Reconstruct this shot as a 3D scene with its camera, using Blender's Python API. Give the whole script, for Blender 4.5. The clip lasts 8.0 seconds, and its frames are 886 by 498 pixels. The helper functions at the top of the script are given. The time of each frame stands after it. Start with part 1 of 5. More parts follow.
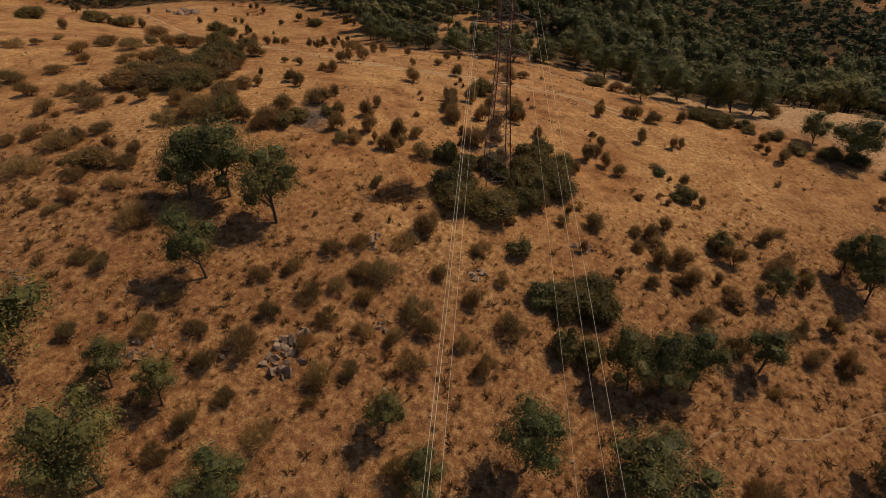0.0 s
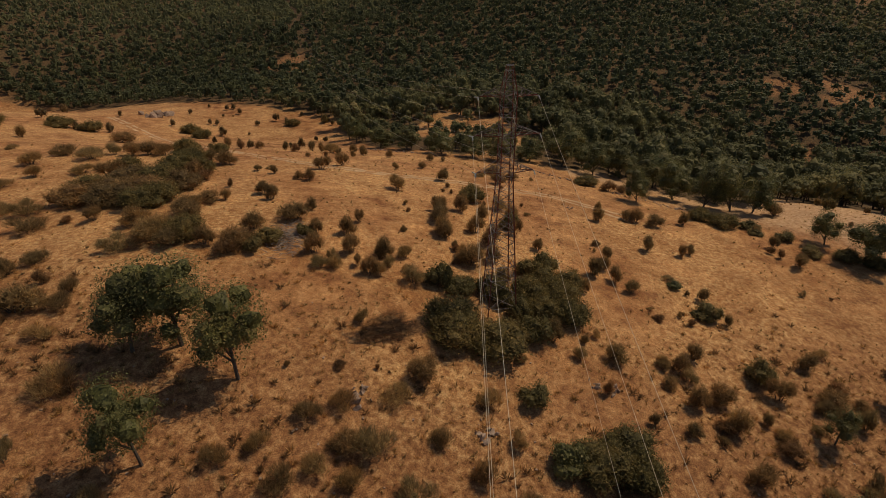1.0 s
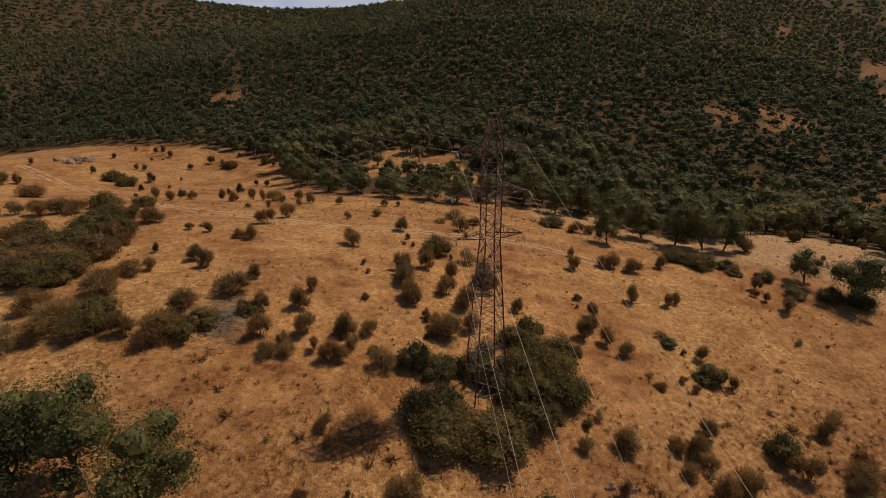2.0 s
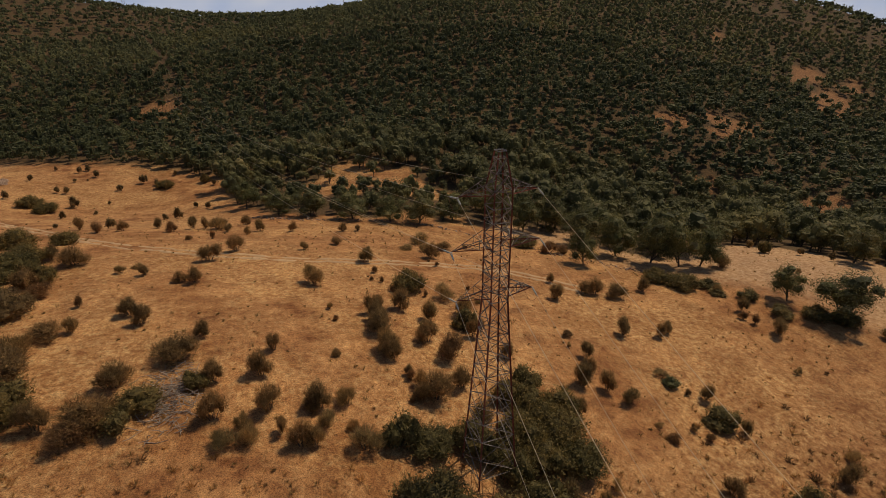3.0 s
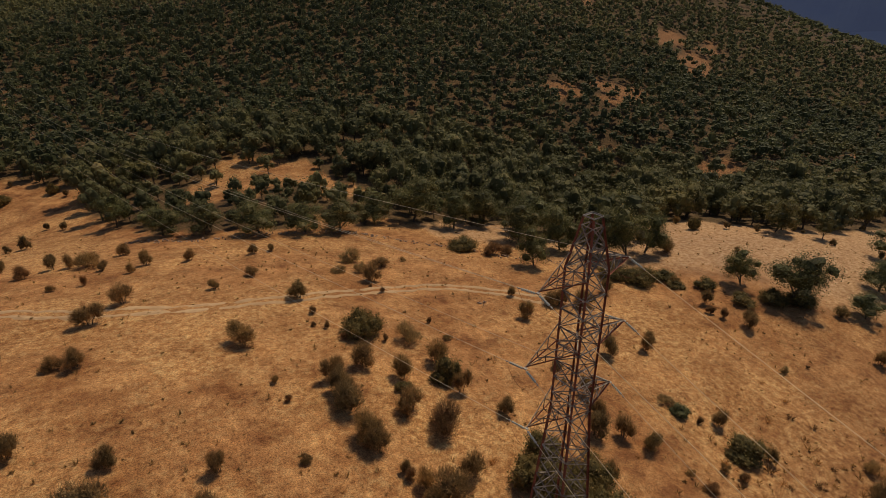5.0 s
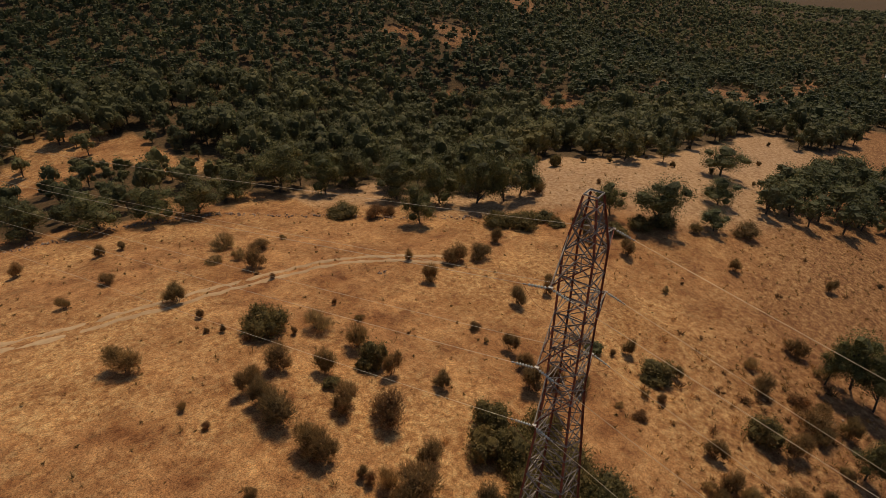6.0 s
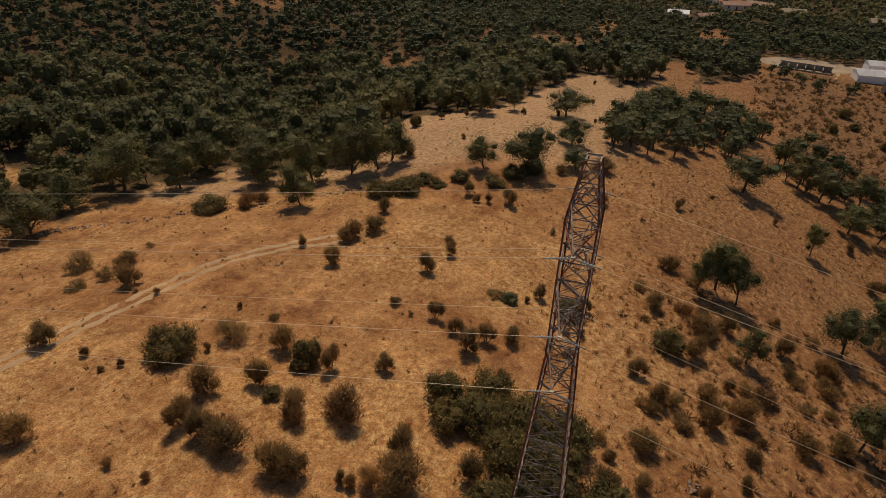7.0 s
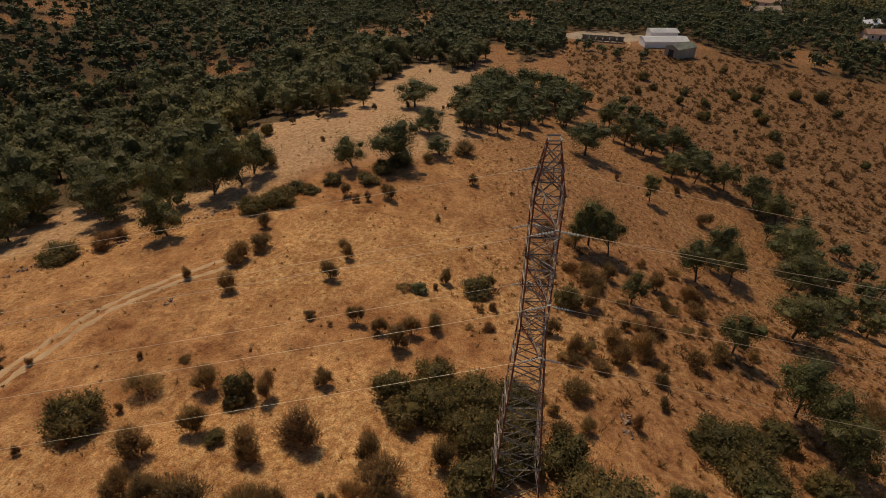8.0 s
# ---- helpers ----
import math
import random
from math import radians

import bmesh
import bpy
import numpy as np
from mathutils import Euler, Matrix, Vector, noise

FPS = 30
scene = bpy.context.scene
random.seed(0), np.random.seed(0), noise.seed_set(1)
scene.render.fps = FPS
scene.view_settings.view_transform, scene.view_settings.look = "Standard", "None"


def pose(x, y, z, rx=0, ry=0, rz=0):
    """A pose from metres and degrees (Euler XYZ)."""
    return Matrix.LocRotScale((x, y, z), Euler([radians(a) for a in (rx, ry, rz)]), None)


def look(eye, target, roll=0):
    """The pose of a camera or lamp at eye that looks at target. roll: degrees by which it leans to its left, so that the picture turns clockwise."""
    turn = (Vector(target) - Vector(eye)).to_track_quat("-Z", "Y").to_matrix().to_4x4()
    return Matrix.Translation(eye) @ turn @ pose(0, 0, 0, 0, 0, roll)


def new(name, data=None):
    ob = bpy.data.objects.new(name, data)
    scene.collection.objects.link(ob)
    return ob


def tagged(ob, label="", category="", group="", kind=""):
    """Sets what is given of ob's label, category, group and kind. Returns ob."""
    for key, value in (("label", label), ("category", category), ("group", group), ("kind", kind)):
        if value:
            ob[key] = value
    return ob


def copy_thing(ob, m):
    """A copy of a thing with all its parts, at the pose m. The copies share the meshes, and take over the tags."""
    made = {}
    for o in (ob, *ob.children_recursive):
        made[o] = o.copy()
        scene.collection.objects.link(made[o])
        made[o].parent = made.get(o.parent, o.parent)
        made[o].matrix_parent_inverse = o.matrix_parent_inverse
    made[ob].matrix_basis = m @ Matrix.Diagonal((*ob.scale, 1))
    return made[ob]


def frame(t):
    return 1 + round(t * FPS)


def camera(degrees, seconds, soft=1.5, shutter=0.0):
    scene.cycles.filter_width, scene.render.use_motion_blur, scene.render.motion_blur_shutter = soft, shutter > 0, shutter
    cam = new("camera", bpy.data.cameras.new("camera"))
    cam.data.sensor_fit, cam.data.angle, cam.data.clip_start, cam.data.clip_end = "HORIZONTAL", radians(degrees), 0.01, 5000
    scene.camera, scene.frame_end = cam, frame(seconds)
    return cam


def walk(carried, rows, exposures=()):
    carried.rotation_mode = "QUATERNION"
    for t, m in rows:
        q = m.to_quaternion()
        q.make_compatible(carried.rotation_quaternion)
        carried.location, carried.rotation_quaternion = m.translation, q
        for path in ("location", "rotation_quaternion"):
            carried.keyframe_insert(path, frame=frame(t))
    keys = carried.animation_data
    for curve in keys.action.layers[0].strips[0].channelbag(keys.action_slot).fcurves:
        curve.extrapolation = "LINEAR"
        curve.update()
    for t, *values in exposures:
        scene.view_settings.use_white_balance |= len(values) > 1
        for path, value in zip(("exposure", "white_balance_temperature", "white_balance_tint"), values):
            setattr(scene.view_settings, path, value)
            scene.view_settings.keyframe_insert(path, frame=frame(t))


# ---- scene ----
# seconds, stops, kelvin, tint
EXPOSURES = [(0.0, -0.45, 7000, 12), (8.0, -0.45, 7000, 12)]
# ---- camera ----
cam = camera(76.2, 8.0, soft=0.7)
# seconds, eye x y z, heading, pitch, roll
ROWS = [
    (0, -0.00, 0.00, 36.50, -0.75, -34.02, 0.26),
    (0.5, -0.95, 6.78, 36.25, -2.03, -29.82, 0.14),
    (1, -1.90, 13.35, 36.17, -3.26, -25.59, -0.01),
    (1.5, -2.91, 19.63, 36.07, -5.41, -23.03, -0.12),
    (1.7, -3.30, 22.15, 36.06, -6.90, -22.82, -0.16),
    (3, -5.98, 37.01, 36.94, -15.07, -22.36, -0.05),
    (3.5, -6.92, 42.06, 37.30, -16.23, -22.38, -0.06),
    (4, -7.79, 47.12, 37.76, -17.77, -22.61, -0.03),
    (4.2, -8.14, 49.09, 37.94, -19.08, -22.92, 0.01),
    (5.3, -10.67, 58.89, 38.52, -32.82, -27.05, -0.08),
    (5.5, -11.18, 60.49, 38.58, -36.35, -28.15, 0.01),
    (6, -12.44, 64.26, 38.72, -45.25, -30.72, -0.04),
    (6.5, -13.94, 67.94, 38.86, -54.20, -32.75, 0.04),
    (7, -15.27, 71.37, 38.97, -63.41, -34.51, 0.04),
    (7.5, -16.70, 74.63, 39.25, -73.23, -34.99, 0.06),
    (8, -17.90, 77.50, 39.44, -81.75, -34.99, -0.02),
]
walk(cam, [(t, pose(x, y, z, 90 + pitch, 0, yaw) @ pose(0, 0, 0, 0, 0, roll)) for t, x, y, z, yaw, pitch, roll in ROWS], EXPOSURES)


# ---- daylight ----
SUN_WAY, SUN_ELEVATION = Vector((0.88, 0.47, 0)).normalized(), radians(54)
world = bpy.data.worlds.new("sky")
scene.world = world
world.use_nodes = True
sky = world.node_tree.nodes.new("ShaderNodeTexSky")
sky.sky_type, sky.sun_disc = "NISHITA", False
sky.dust_density, sky.ozone_density = 0.6, 2.0
sky.sun_elevation, sky.sun_rotation = SUN_ELEVATION, math.atan2(SUN_WAY.x, SUN_WAY.y)
clear = world.node_tree.nodes.new("ShaderNodeMix")
clear.data_type, clear.blend_type = "RGBA", "MULTIPLY"
clear.inputs["Factor"].default_value, clear.inputs["B"].default_value = 1.0, (0.98, 0.96, 0.96, 1)
world.node_tree.links.new(sky.outputs["Color"], clear.inputs["A"])
world.node_tree.links.new(clear.outputs["Result"], world.node_tree.nodes["Background"].inputs["Color"])
world.node_tree.nodes["Background"].inputs["Strength"].default_value = 0.078
sun = new("sun", bpy.data.lights.new("sun", "SUN"))
sun.data.energy, sun.data.angle, sun.data.color = 3.3, radians(0.5), (1.0, 0.86, 0.66)
sun.matrix_world = look((SUN_WAY * math.cos(SUN_ELEVATION) + Vector((0, 0, math.sin(SUN_ELEVATION)))) * 300, (0, 0, 0))

# ---- the lie of the land: smooth knolls and hollows (x, y, height, radius) on a low base ----
BASE = -40.0
KNOLLS = [
    (-25, 305, -21.9, 85),
    (-20, 80, 6.5, 32),
    (-250, 305, -22.6, 85),
    (122, 198, -16.8, 45),
    (-54, 198, -13.6, 45),
    (-60, 30, 8.5, 32),
    (155, -100, -24.2, 85),
    (-160, -100, -23.1, 85),
    (60, 170, -3.3, 32),
    (335, 215, -7.5, 85),
    (-205, 305, -30.6, 85),
    (-50, 150, 5.0, 32),
    (70, 40, 3.9, 32),
    (110, 120, 5.6, 32),
    (20, 110, 1.7, 32),
    (245, -55, 10.3, 85),
    (-10, 60, 1.5, 32),
    (75, 22, -8.0, 24),
]
HILLS = [
    (-340, 500, 121.6, 340),
    (410, 700, 1.2, 170),
    (380, 1040, 62.7, 340),
    (500, 70, -12.4, 170),
    (500, 610, 44.4, 170),
    (-220, 520, -70.2, 170),
    (-520, 1220, 37.9, 340),
    (920, 320, -40.5, 340),
    (230, 610, 34.0, 170),
    (680, -20, 30.5, 170),
    (740, 860, 26.5, 340),
    (680, 430, 17.6, 170),
    (-10, 730, -7, 120),
    (-290, 800, 15, 85),
    (545, 535, 10, 80),
    (1130, 560, -45, 230),
]


def height(x, y):
    """Ground height in metres; works on numbers and on arrays."""
    x, y = np.asarray(x, float), np.asarray(y, float)
    far = np.clip((np.hypot(x - 40, y - 100) - 1100) / 1400, 0, 1)
    z = BASE - 340 * far * far * (3 - 2 * far)
    for a, b, h, r in KNOLLS + HILLS:
        z = z + h * np.exp(-((x - a) ** 2 + (y - b) ** 2) / (2 * r * r))
    return z


def ripple(x, y):
    """Small unevenness of the open ground, a few centimetres to two decimetres."""
    return 0.10 * np.sin(0.71 * x + 1.3 * np.sin(0.33 * y)) * np.sin(0.63 * y + 1.1 * np.sin(0.41 * x)) + 0.07 * np.sin(1.9 * x + 2.0 * np.sin(0.9 * y)) * np.cos(1.7 * y)


def ground_z(x, y):
    return float(height(x, y) + ripple(x, y))


# ---- small helpers ----
def mat_nodes(name):
    m = bpy.data.materials.new(name)
    m.use_nodes = True
    nt = m.node_tree
    return m, nt, nt.nodes["Principled BSDF"]


def add(nt, kind, **props):
    n = nt.nodes.new(kind)
    for k, v in props.items():
        if k == "ins":
            for i, val in v.items():
                n.inputs[i].default_value = val
        elif k == "op":
            n.operation = v
        elif k == "mode":
            n.data_type = v
    return n


def noise_tex(nt, scale, detail=4.0, rough=0.6, vec=None):
    n = nt.nodes.new("ShaderNodeTexNoise")
    n.inputs["Scale"].default_value, n.inputs["Detail"].default_value, n.inputs["Roughness"].default_value = scale, detail, rough
    if vec:
        nt.links.new(vec, n.inputs["Vector"])
    return n.outputs["Fac"]


def ramp(nt, fac, *stops):
    n = nt.nodes.new("ShaderNodeValToRGB")
    el = n.color_ramp.elements
    while len(el) < len(stops):
        el.new(0.5)
    for e, (p, c) in zip(el, stops):
        e.position, e.color = p, (*c, 1) if len(c) == 3 else c
    nt.links.new(fac, n.inputs["Fac"])
    return n.outputs["Color"]


def mix(nt, fac, a, b, blend="MIX"):
    n = nt.nodes.new("ShaderNodeMix")
    n.data_type, n.blend_type = "RGBA", blend
    for sock, val in ((n.inputs["Factor"], fac), (n.inputs["A"], a), (n.inputs["B"], b)):
        if isinstance(val, (int, float)):
            sock.default_value = val
        elif isinstance(val, tuple):
            sock.default_value = (*val, 1)
        else:
            nt.links.new(val, sock)
    return n.outputs["Result"]


def bump(nt, bsdf, fac, strength, dist):
    b = nt.nodes.new("ShaderNodeBump")
    b.inputs["Strength"].default_value, b.inputs["Distance"].default_value = strength, dist
    nt.links.new(fac, b.inputs["Height"])
    nt.links.new(b.outputs["Normal"], bsdf.inputs["Normal"])


def position(nt):
    return nt.nodes.new("ShaderNodeNewGeometry").outputs["Position"]


# ---- materials ----
def ground_material():
    m, nt, b = mat_nodes("dry_ground")
    p = position(nt)
    broad = noise_tex(nt, 0.030, 5, 0.62, p)
    mid = noise_tex(nt, 0.30, 6, 0.68, p)
    fine = noise_tex(nt, 1.3, 7, 0.72, p)
    earth = ramp(nt, mid, (0.36, (0.165, 0.064, 0.026)), (0.5, (0.31, 0.142, 0.058)), (0.64, (0.45, 0.235, 0.100)))
    straw = ramp(nt, fine, (0.38, (0.27, 0.125, 0.050)), (0.5, (0.430, 0.232, 0.096)), (0.62, (0.59, 0.385, 0.178)))
    f = ramp(nt, broad, (0.40, (0.10, 0.10, 0.10)), (0.58, (0.85, 0.85, 0.85)))
    c = mix(nt, f, earth, straw)
    worn = ramp(nt, noise_tex(nt, 0.11, 5, 0.7, p), (0.36, (0.74, 0.66, 0.60)), (0.5, (1, 1, 1)), (0.64, (1.18, 1.18, 1.15)))
    c = mix(nt, 0.9, c, worn, "MULTIPLY")
    grit = ramp(nt, noise_tex(nt, 5.6, 8, 0.9, p), (0.36, (0.22, 0.20, 0.18)), (0.47, (1, 1, 1)), (0.62, (1.5, 1.44, 1.3)))
    c = mix(nt, 0.9, c, grit, "MULTIPLY")
    clump = ramp(nt, noise_tex(nt, 2.1, 3, 0.55, p), (0.33, (0.60, 0.56, 0.52)), (0.42, (1, 1, 1)), (0.60, (1, 1, 1)), (0.68, (1.22, 1.22, 1.16)))
    c = mix(nt, 0.85, c, clump, "MULTIPLY")
    speck = ramp(nt, noise_tex(nt, 8.0, 3, 0.7, p), (0.38, (0.55, 0.52, 0.50)), (0.48, (1, 1, 1)), (0.6, (1.32, 1.3, 1.24)))
    stony = nt.nodes.new("ShaderNodeAttribute")
    stony.attribute_name = "stony"
    rubble = ramp(nt, fine, (0.36, (0.105, 0.045, 0.021)), (0.5, (0.235, 0.108, 0.046)), (0.63, (0.42, 0.235, 0.105)))
    c = mix(nt, stony.outputs["Fac"], c, rubble)
    c = mix(nt, 0.85, c, speck, "MULTIPLY")
    sandy = nt.nodes.new("ShaderNodeAttribute")
    sandy.attribute_name = "sandy"
    sand = ramp(nt, fine, (0.36, (0.30, 0.168, 0.082)), (0.5, (0.48, 0.295, 0.155)), (0.63, (0.62, 0.43, 0.255)))
    c = mix(nt, sandy.outputs["Fac"], c, sand)
    litter = ramp(nt, fine, (0.36, (0.046, 0.034, 0.017)), (0.5, (0.080, 0.053, 0.026)), (0.64, (0.15, 0.092, 0.046)))
    wood = nt.nodes.new("ShaderNodeAttribute")
    wood.attribute_name = "litter"
    c = mix(nt, wood.outputs["Fac"], c, litter)
    nt.links.new(c, b.inputs["Base Color"])
    b.inputs["Roughness"].default_value = 0.95
    b.inputs["Specular IOR Level"].default_value = 0.15
    bump(nt, b, mix(nt, 0.5, mid, fine), 0.7, 0.25)
    return m


def leaf_material(name, dark, light, brown, patch=0.25, rough=0.6, through_light=0.34, grain=2.2):
    """Leaves vary from one to the next, and in patches of a tree's width."""
    m, nt, b = mat_nodes(name)
    g = nt.nodes.new("ShaderNodeNewGeometry")
    c = ramp(nt, g.outputs["Random Per Island"], (0.0, dark), (0.75, light), (1.0, brown))
    if grain < 1:
        # one tone for about each crown of a wood
        cell = nt.nodes.new("ShaderNodeTexVoronoi")
        cell.inputs["Scale"].default_value = grain
        nt.links.new(g.outputs["Position"], cell.inputs["Vector"])
        leafy = ramp(nt, cell.outputs["Color"], (0.1, (0.74, 0.77, 0.78)), (0.5, (1, 1, 1)), (0.9, (1.26, 1.22, 1.12)))
    else:
        leafy = ramp(nt, noise_tex(nt, grain, 4, 0.75, g.outputs["Position"]), (0.36, (0.55, 0.55, 0.55)), (0.5, (1, 1, 1)), (0.66, (1.45, 1.42, 1.3)))
    c = mix(nt, 0.9, c, leafy, "MULTIPLY")
    tone = ramp(nt, noise_tex(nt, patch, 3, 0.6, g.outputs["Position"]), (0.3, (0.55, 0.6, 0.6)), (0.55, (1, 1, 1)), (0.75, (1.25, 1.1, 0.9)))
    c = mix(nt, 0.85, c, tone, "MULTIPLY")
    own = ramp(nt, nt.nodes.new("ShaderNodeObjectInfo").outputs["Random"], (0.0, (0.8, 0.85, 0.85)), (1.0, (1.2, 1.1, 1.0)))
    c = mix(nt, 1.0, c, own, "MULTIPLY")
    nt.links.new(c, b.inputs["Base Color"])
    b.inputs["Roughness"].default_value = rough
    b.inputs["Specular IOR Level"].default_value = 0.25
    # thin leaves let part of the light through
    t, both = nt.nodes.new("ShaderNodeBsdfTranslucent"), nt.nodes.new("ShaderNodeMixShader")
    nt.links.new(c, t.inputs["Color"])
    both.inputs["Fac"].default_value = through_light
    nt.links.new(b.outputs["BSDF"], both.inputs[1])
    nt.links.new(t.outputs["BSDF"], both.inputs[2])
    nt.links.new(both.outputs["Shader"], nt.nodes["Material Output"].inputs["Surface"])
    return m


def simple_material(name, c1, c2, scale, rough=0.8, metal=0.0, relief=0.0):
    m, nt, b = mat_nodes(name)
    p = position(nt)
    n = noise_tex(nt, scale, 6, 0.65, p)
    c = ramp(nt, n, (0.35, c1), (0.65, c2))
    stain = ramp(nt, noise_tex(nt, scale * 0.13, 3, 0.6, p), (0.35, (0.75, 0.72, 0.7)), (0.6, (1, 1, 1)))
    nt.links.new(mix(nt, 0.8, c, stain, "MULTIPLY"), b.inputs["Base Color"])
    b.inputs["Roughness"].default_value, b.inputs["Metallic"].default_value = rough, metal
    if relief:
        bump(nt, b, n, 0.6, relief)
    return m


M_GROUND = ground_material()
M_OAK = leaf_material("oak_leaves", (0.090, 0.086, 0.031), (0.185, 0.172, 0.060), (0.24, 0.195, 0.080))
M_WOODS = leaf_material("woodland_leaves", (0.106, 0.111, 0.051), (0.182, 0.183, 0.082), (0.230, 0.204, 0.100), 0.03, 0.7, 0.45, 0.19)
# far woods: aerial haze is painted in as paler, greyer leaf colours
M_HAZED_WOODS = leaf_material("hazed_hillside_leaves", (0.158, 0.165, 0.082), (0.214, 0.216, 0.107), (0.252, 0.230, 0.124), 0.012, 0.8, 0.5, 0.15)
M_SHRUB = leaf_material("shrub_leaves", (0.205, 0.128, 0.056), (0.320, 0.204, 0.090), (0.41, 0.265, 0.122), 0.5, 0.7, 0.5)
M_DRY = leaf_material("dry_twigs", (0.24, 0.150, 0.062), (0.37, 0.240, 0.100), (0.48, 0.325, 0.145), 0.5, 0.7, 0.5)
M_STRAW = leaf_material("straw", (0.30, 0.165, 0.060), (0.48, 0.29, 0.11), (0.62, 0.43, 0.19), 0.3, 0.8)
M_BARK = simple_material("bark", (0.05, 0.037, 0.026), (0.11, 0.085, 0.06), 6, 0.9, 0, 0.02)
M_STEEL = simple_material("rusty_galvanised_steel", (0.150, 0.036, 0.016), (0.32, 0.090, 0.042), 1.6, 0.8, 0.0)
M_WEATHERED = simple_material("weathered_steel", (0.085, 0.045, 0.030), (0.46, 0.39, 0.31), 1.4, 0.6, 0.0)
M_GALV = simple_material("galvanised_steel", (0.30, 0.28, 0.25), (0.40, 0.38, 0.35), 2.0, 0.55, 0.4)
M_WIRE = simple_material("aluminium_wire", (0.88, 0.72, 0.46), (0.94, 0.80, 0.56), 1.0, 0.5, 0.8)
M_GLASS = simple_material("glazed_insulator", (0.42, 0.44, 0.37), (0.66, 0.67, 0.58), 8, 0.15)
M_ROCK = simple_material("brown_rock", (0.19, 0.115, 0.072), (0.46, 0.33, 0.235), 2.4, 0.9, 0, 0.08)
M_TRACK = simple_material("trodden_track", (0.46, 0.282, 0.138), (0.58, 0.385, 0.205), 0.8, 0.95, 0, 0.05)


def mesh_from(name, verts, faces, material, smooth=False):
    me = bpy.data.meshes.new(name)
    verts, faces = np.asarray(verts, np.float32), np.asarray(faces, np.int32)
    k = faces.shape[1]
    me.vertices.add(len(verts))
    me.vertices.foreach_set("co", verts.ravel())
    me.loops.add(faces.size)
    me.loops.foreach_set("vertex_index", faces.ravel())
    me.polygons.add(len(faces))
    me.polygons.foreach_set("loop_start", np.arange(0, faces.size, k, dtype=np.int32))
    me.polygons.foreach_set("use_smooth", np.full(len(faces), smooth))
    me.update(calc_edges=True)
    me.materials.append(material)
    return me


def part(name, data, parent, label="", m=None):
    """Links a mesh as one part under its thing or part."""
    ob = new(name, data)
    ob.parent = parent
    if m is not None:
        ob.matrix_local = m
    if label:
        ob["label"] = label
    return ob


# ---- where the woods stand ----
def inside(poly, x, y):
    p = np.array(poly, float)
    r = np.zeros(np.shape(x), bool)
    j = len(p) - 1
    for i in range(len(p)):
        c = ((p[i, 1] > y) != (p[j, 1] > y)) & (x < (p[j, 0] - p[i, 0]) * (y - p[i, 1]) / (p[j, 1] - p[i, 1] + 1e-12) + p[i, 0])
        r ^= c
        j = i
    return r


WOODS = [(-900, 420), (-230, 345), (-105, 280), (-64, 266), (-30, 240), (-24, 205), (-12, 178), (8, 167), (22, 160), (38, 164), (50, 158), (60, 144), (73, 132), (98, 148), (107, 146), (112, 137), (117, 127), (133, 123), (166, 121), (187, 120), (198, 113), (184, 106), (190, 98), (205, 96), (215, 78), (232, 65), (262, 60), (292, 62), (300, 52), (290, 28), (287, 0), (262, -8), (250, -20), (246, -50), (244, -80), (236, -160), (420, -220), (900, -160), (1100, 700), (700, 1150), (-300, 1200), (-900, 1100)]
BROWN_SLOPE = [(62, 8), (92, 22), (128, 30), (156, 52), (190, 50), (226, 62), (262, 52), (262, -14), (256, -90), (230, -170), (60, -170)]
# bare patches: x, y, half width, half depth, bearing
CLEARINGS = [
    (200, 265, 15, 21, 43), (316, 318, 13, 35, 49), (346, 369, 12, 23, 47), (226, 366, 6, 19, 36), (167, 268, 9, 13, 38), (325, 438, 6, 17, 40),
    (367, 346, 10, 17, 51), (173, 185, 10, 13, 52), (147, 217, 6, 9, 41), (-70, 356, 15, 16, -11), (171, 274, 9, 12, 41), (253, 153, 10, 37, 71),
    (257, 143, 16, 40, 77), (328, 139, 11, 40, 80), (239, 173, 6, 27, 70), (224, 89, 8, 27, 87), (338, 83, 11, 39, 89), (261, -47, 13, 17, 114),
    (388, -61, 13, 22, 109), (14, 212, 18, 19, 5), (300, -98, 14, 18, 100), (408, 101, 8, 20, 90), (462, 80, 14, 30, 90),
    (24, 205, 10, 8, 40), (31, 191, 7, 6, 30), (20, 165, 10, 6, 75), (35, 160, 8, 6, 70), (48, 159, 7, 5, 60), (57, 155, 7, 6, 40), (58, 145, 7, 5, 60), (77, 135, 8, 5, 60), (96, 150, 8, 5, 70),
]
# pale fields of the valley
FIELDS = [(366, -76, 14, 22, 105), (396, 60, 9, 14, 95), (500, 95, 16, 22, 90)]
CLEARINGS += FIELDS
CORRIDOR = [(-45, 300), (-62.6, 375.4), (-75.5, 432.2), (-107.7, 567.5), (-142.2, 702.2), (-177, 823)]


def in_woods(x, y, strip=0.0):
    k = inside(WOODS, x, y)
    wave = 0.28 * np.sin(x * 0.21 + y * 0.13) + 0.22 * np.sin(x * 0.11 - y * 0.27)
    for cx, cy, w, d, az in CLEARINGS:
        s, c = math.sin(radians(az)), math.cos(radians(az))
        u, v = (x - cx) * c - (y - cy) * s, (x - cx) * s + (y - cy) * c
        k &= (u / w) ** 2 + (v / d) ** 2 > 0.9 + wave
    # the strip kept clear under the power line
    lx = np.interp(y, [q[1] for q in CORRIDOR], [q[0] for q in CORRIDOR])
    return k & ~((np.abs(x - lx) < strip * (1 + wave)) & (y > 360) & (y < 840))


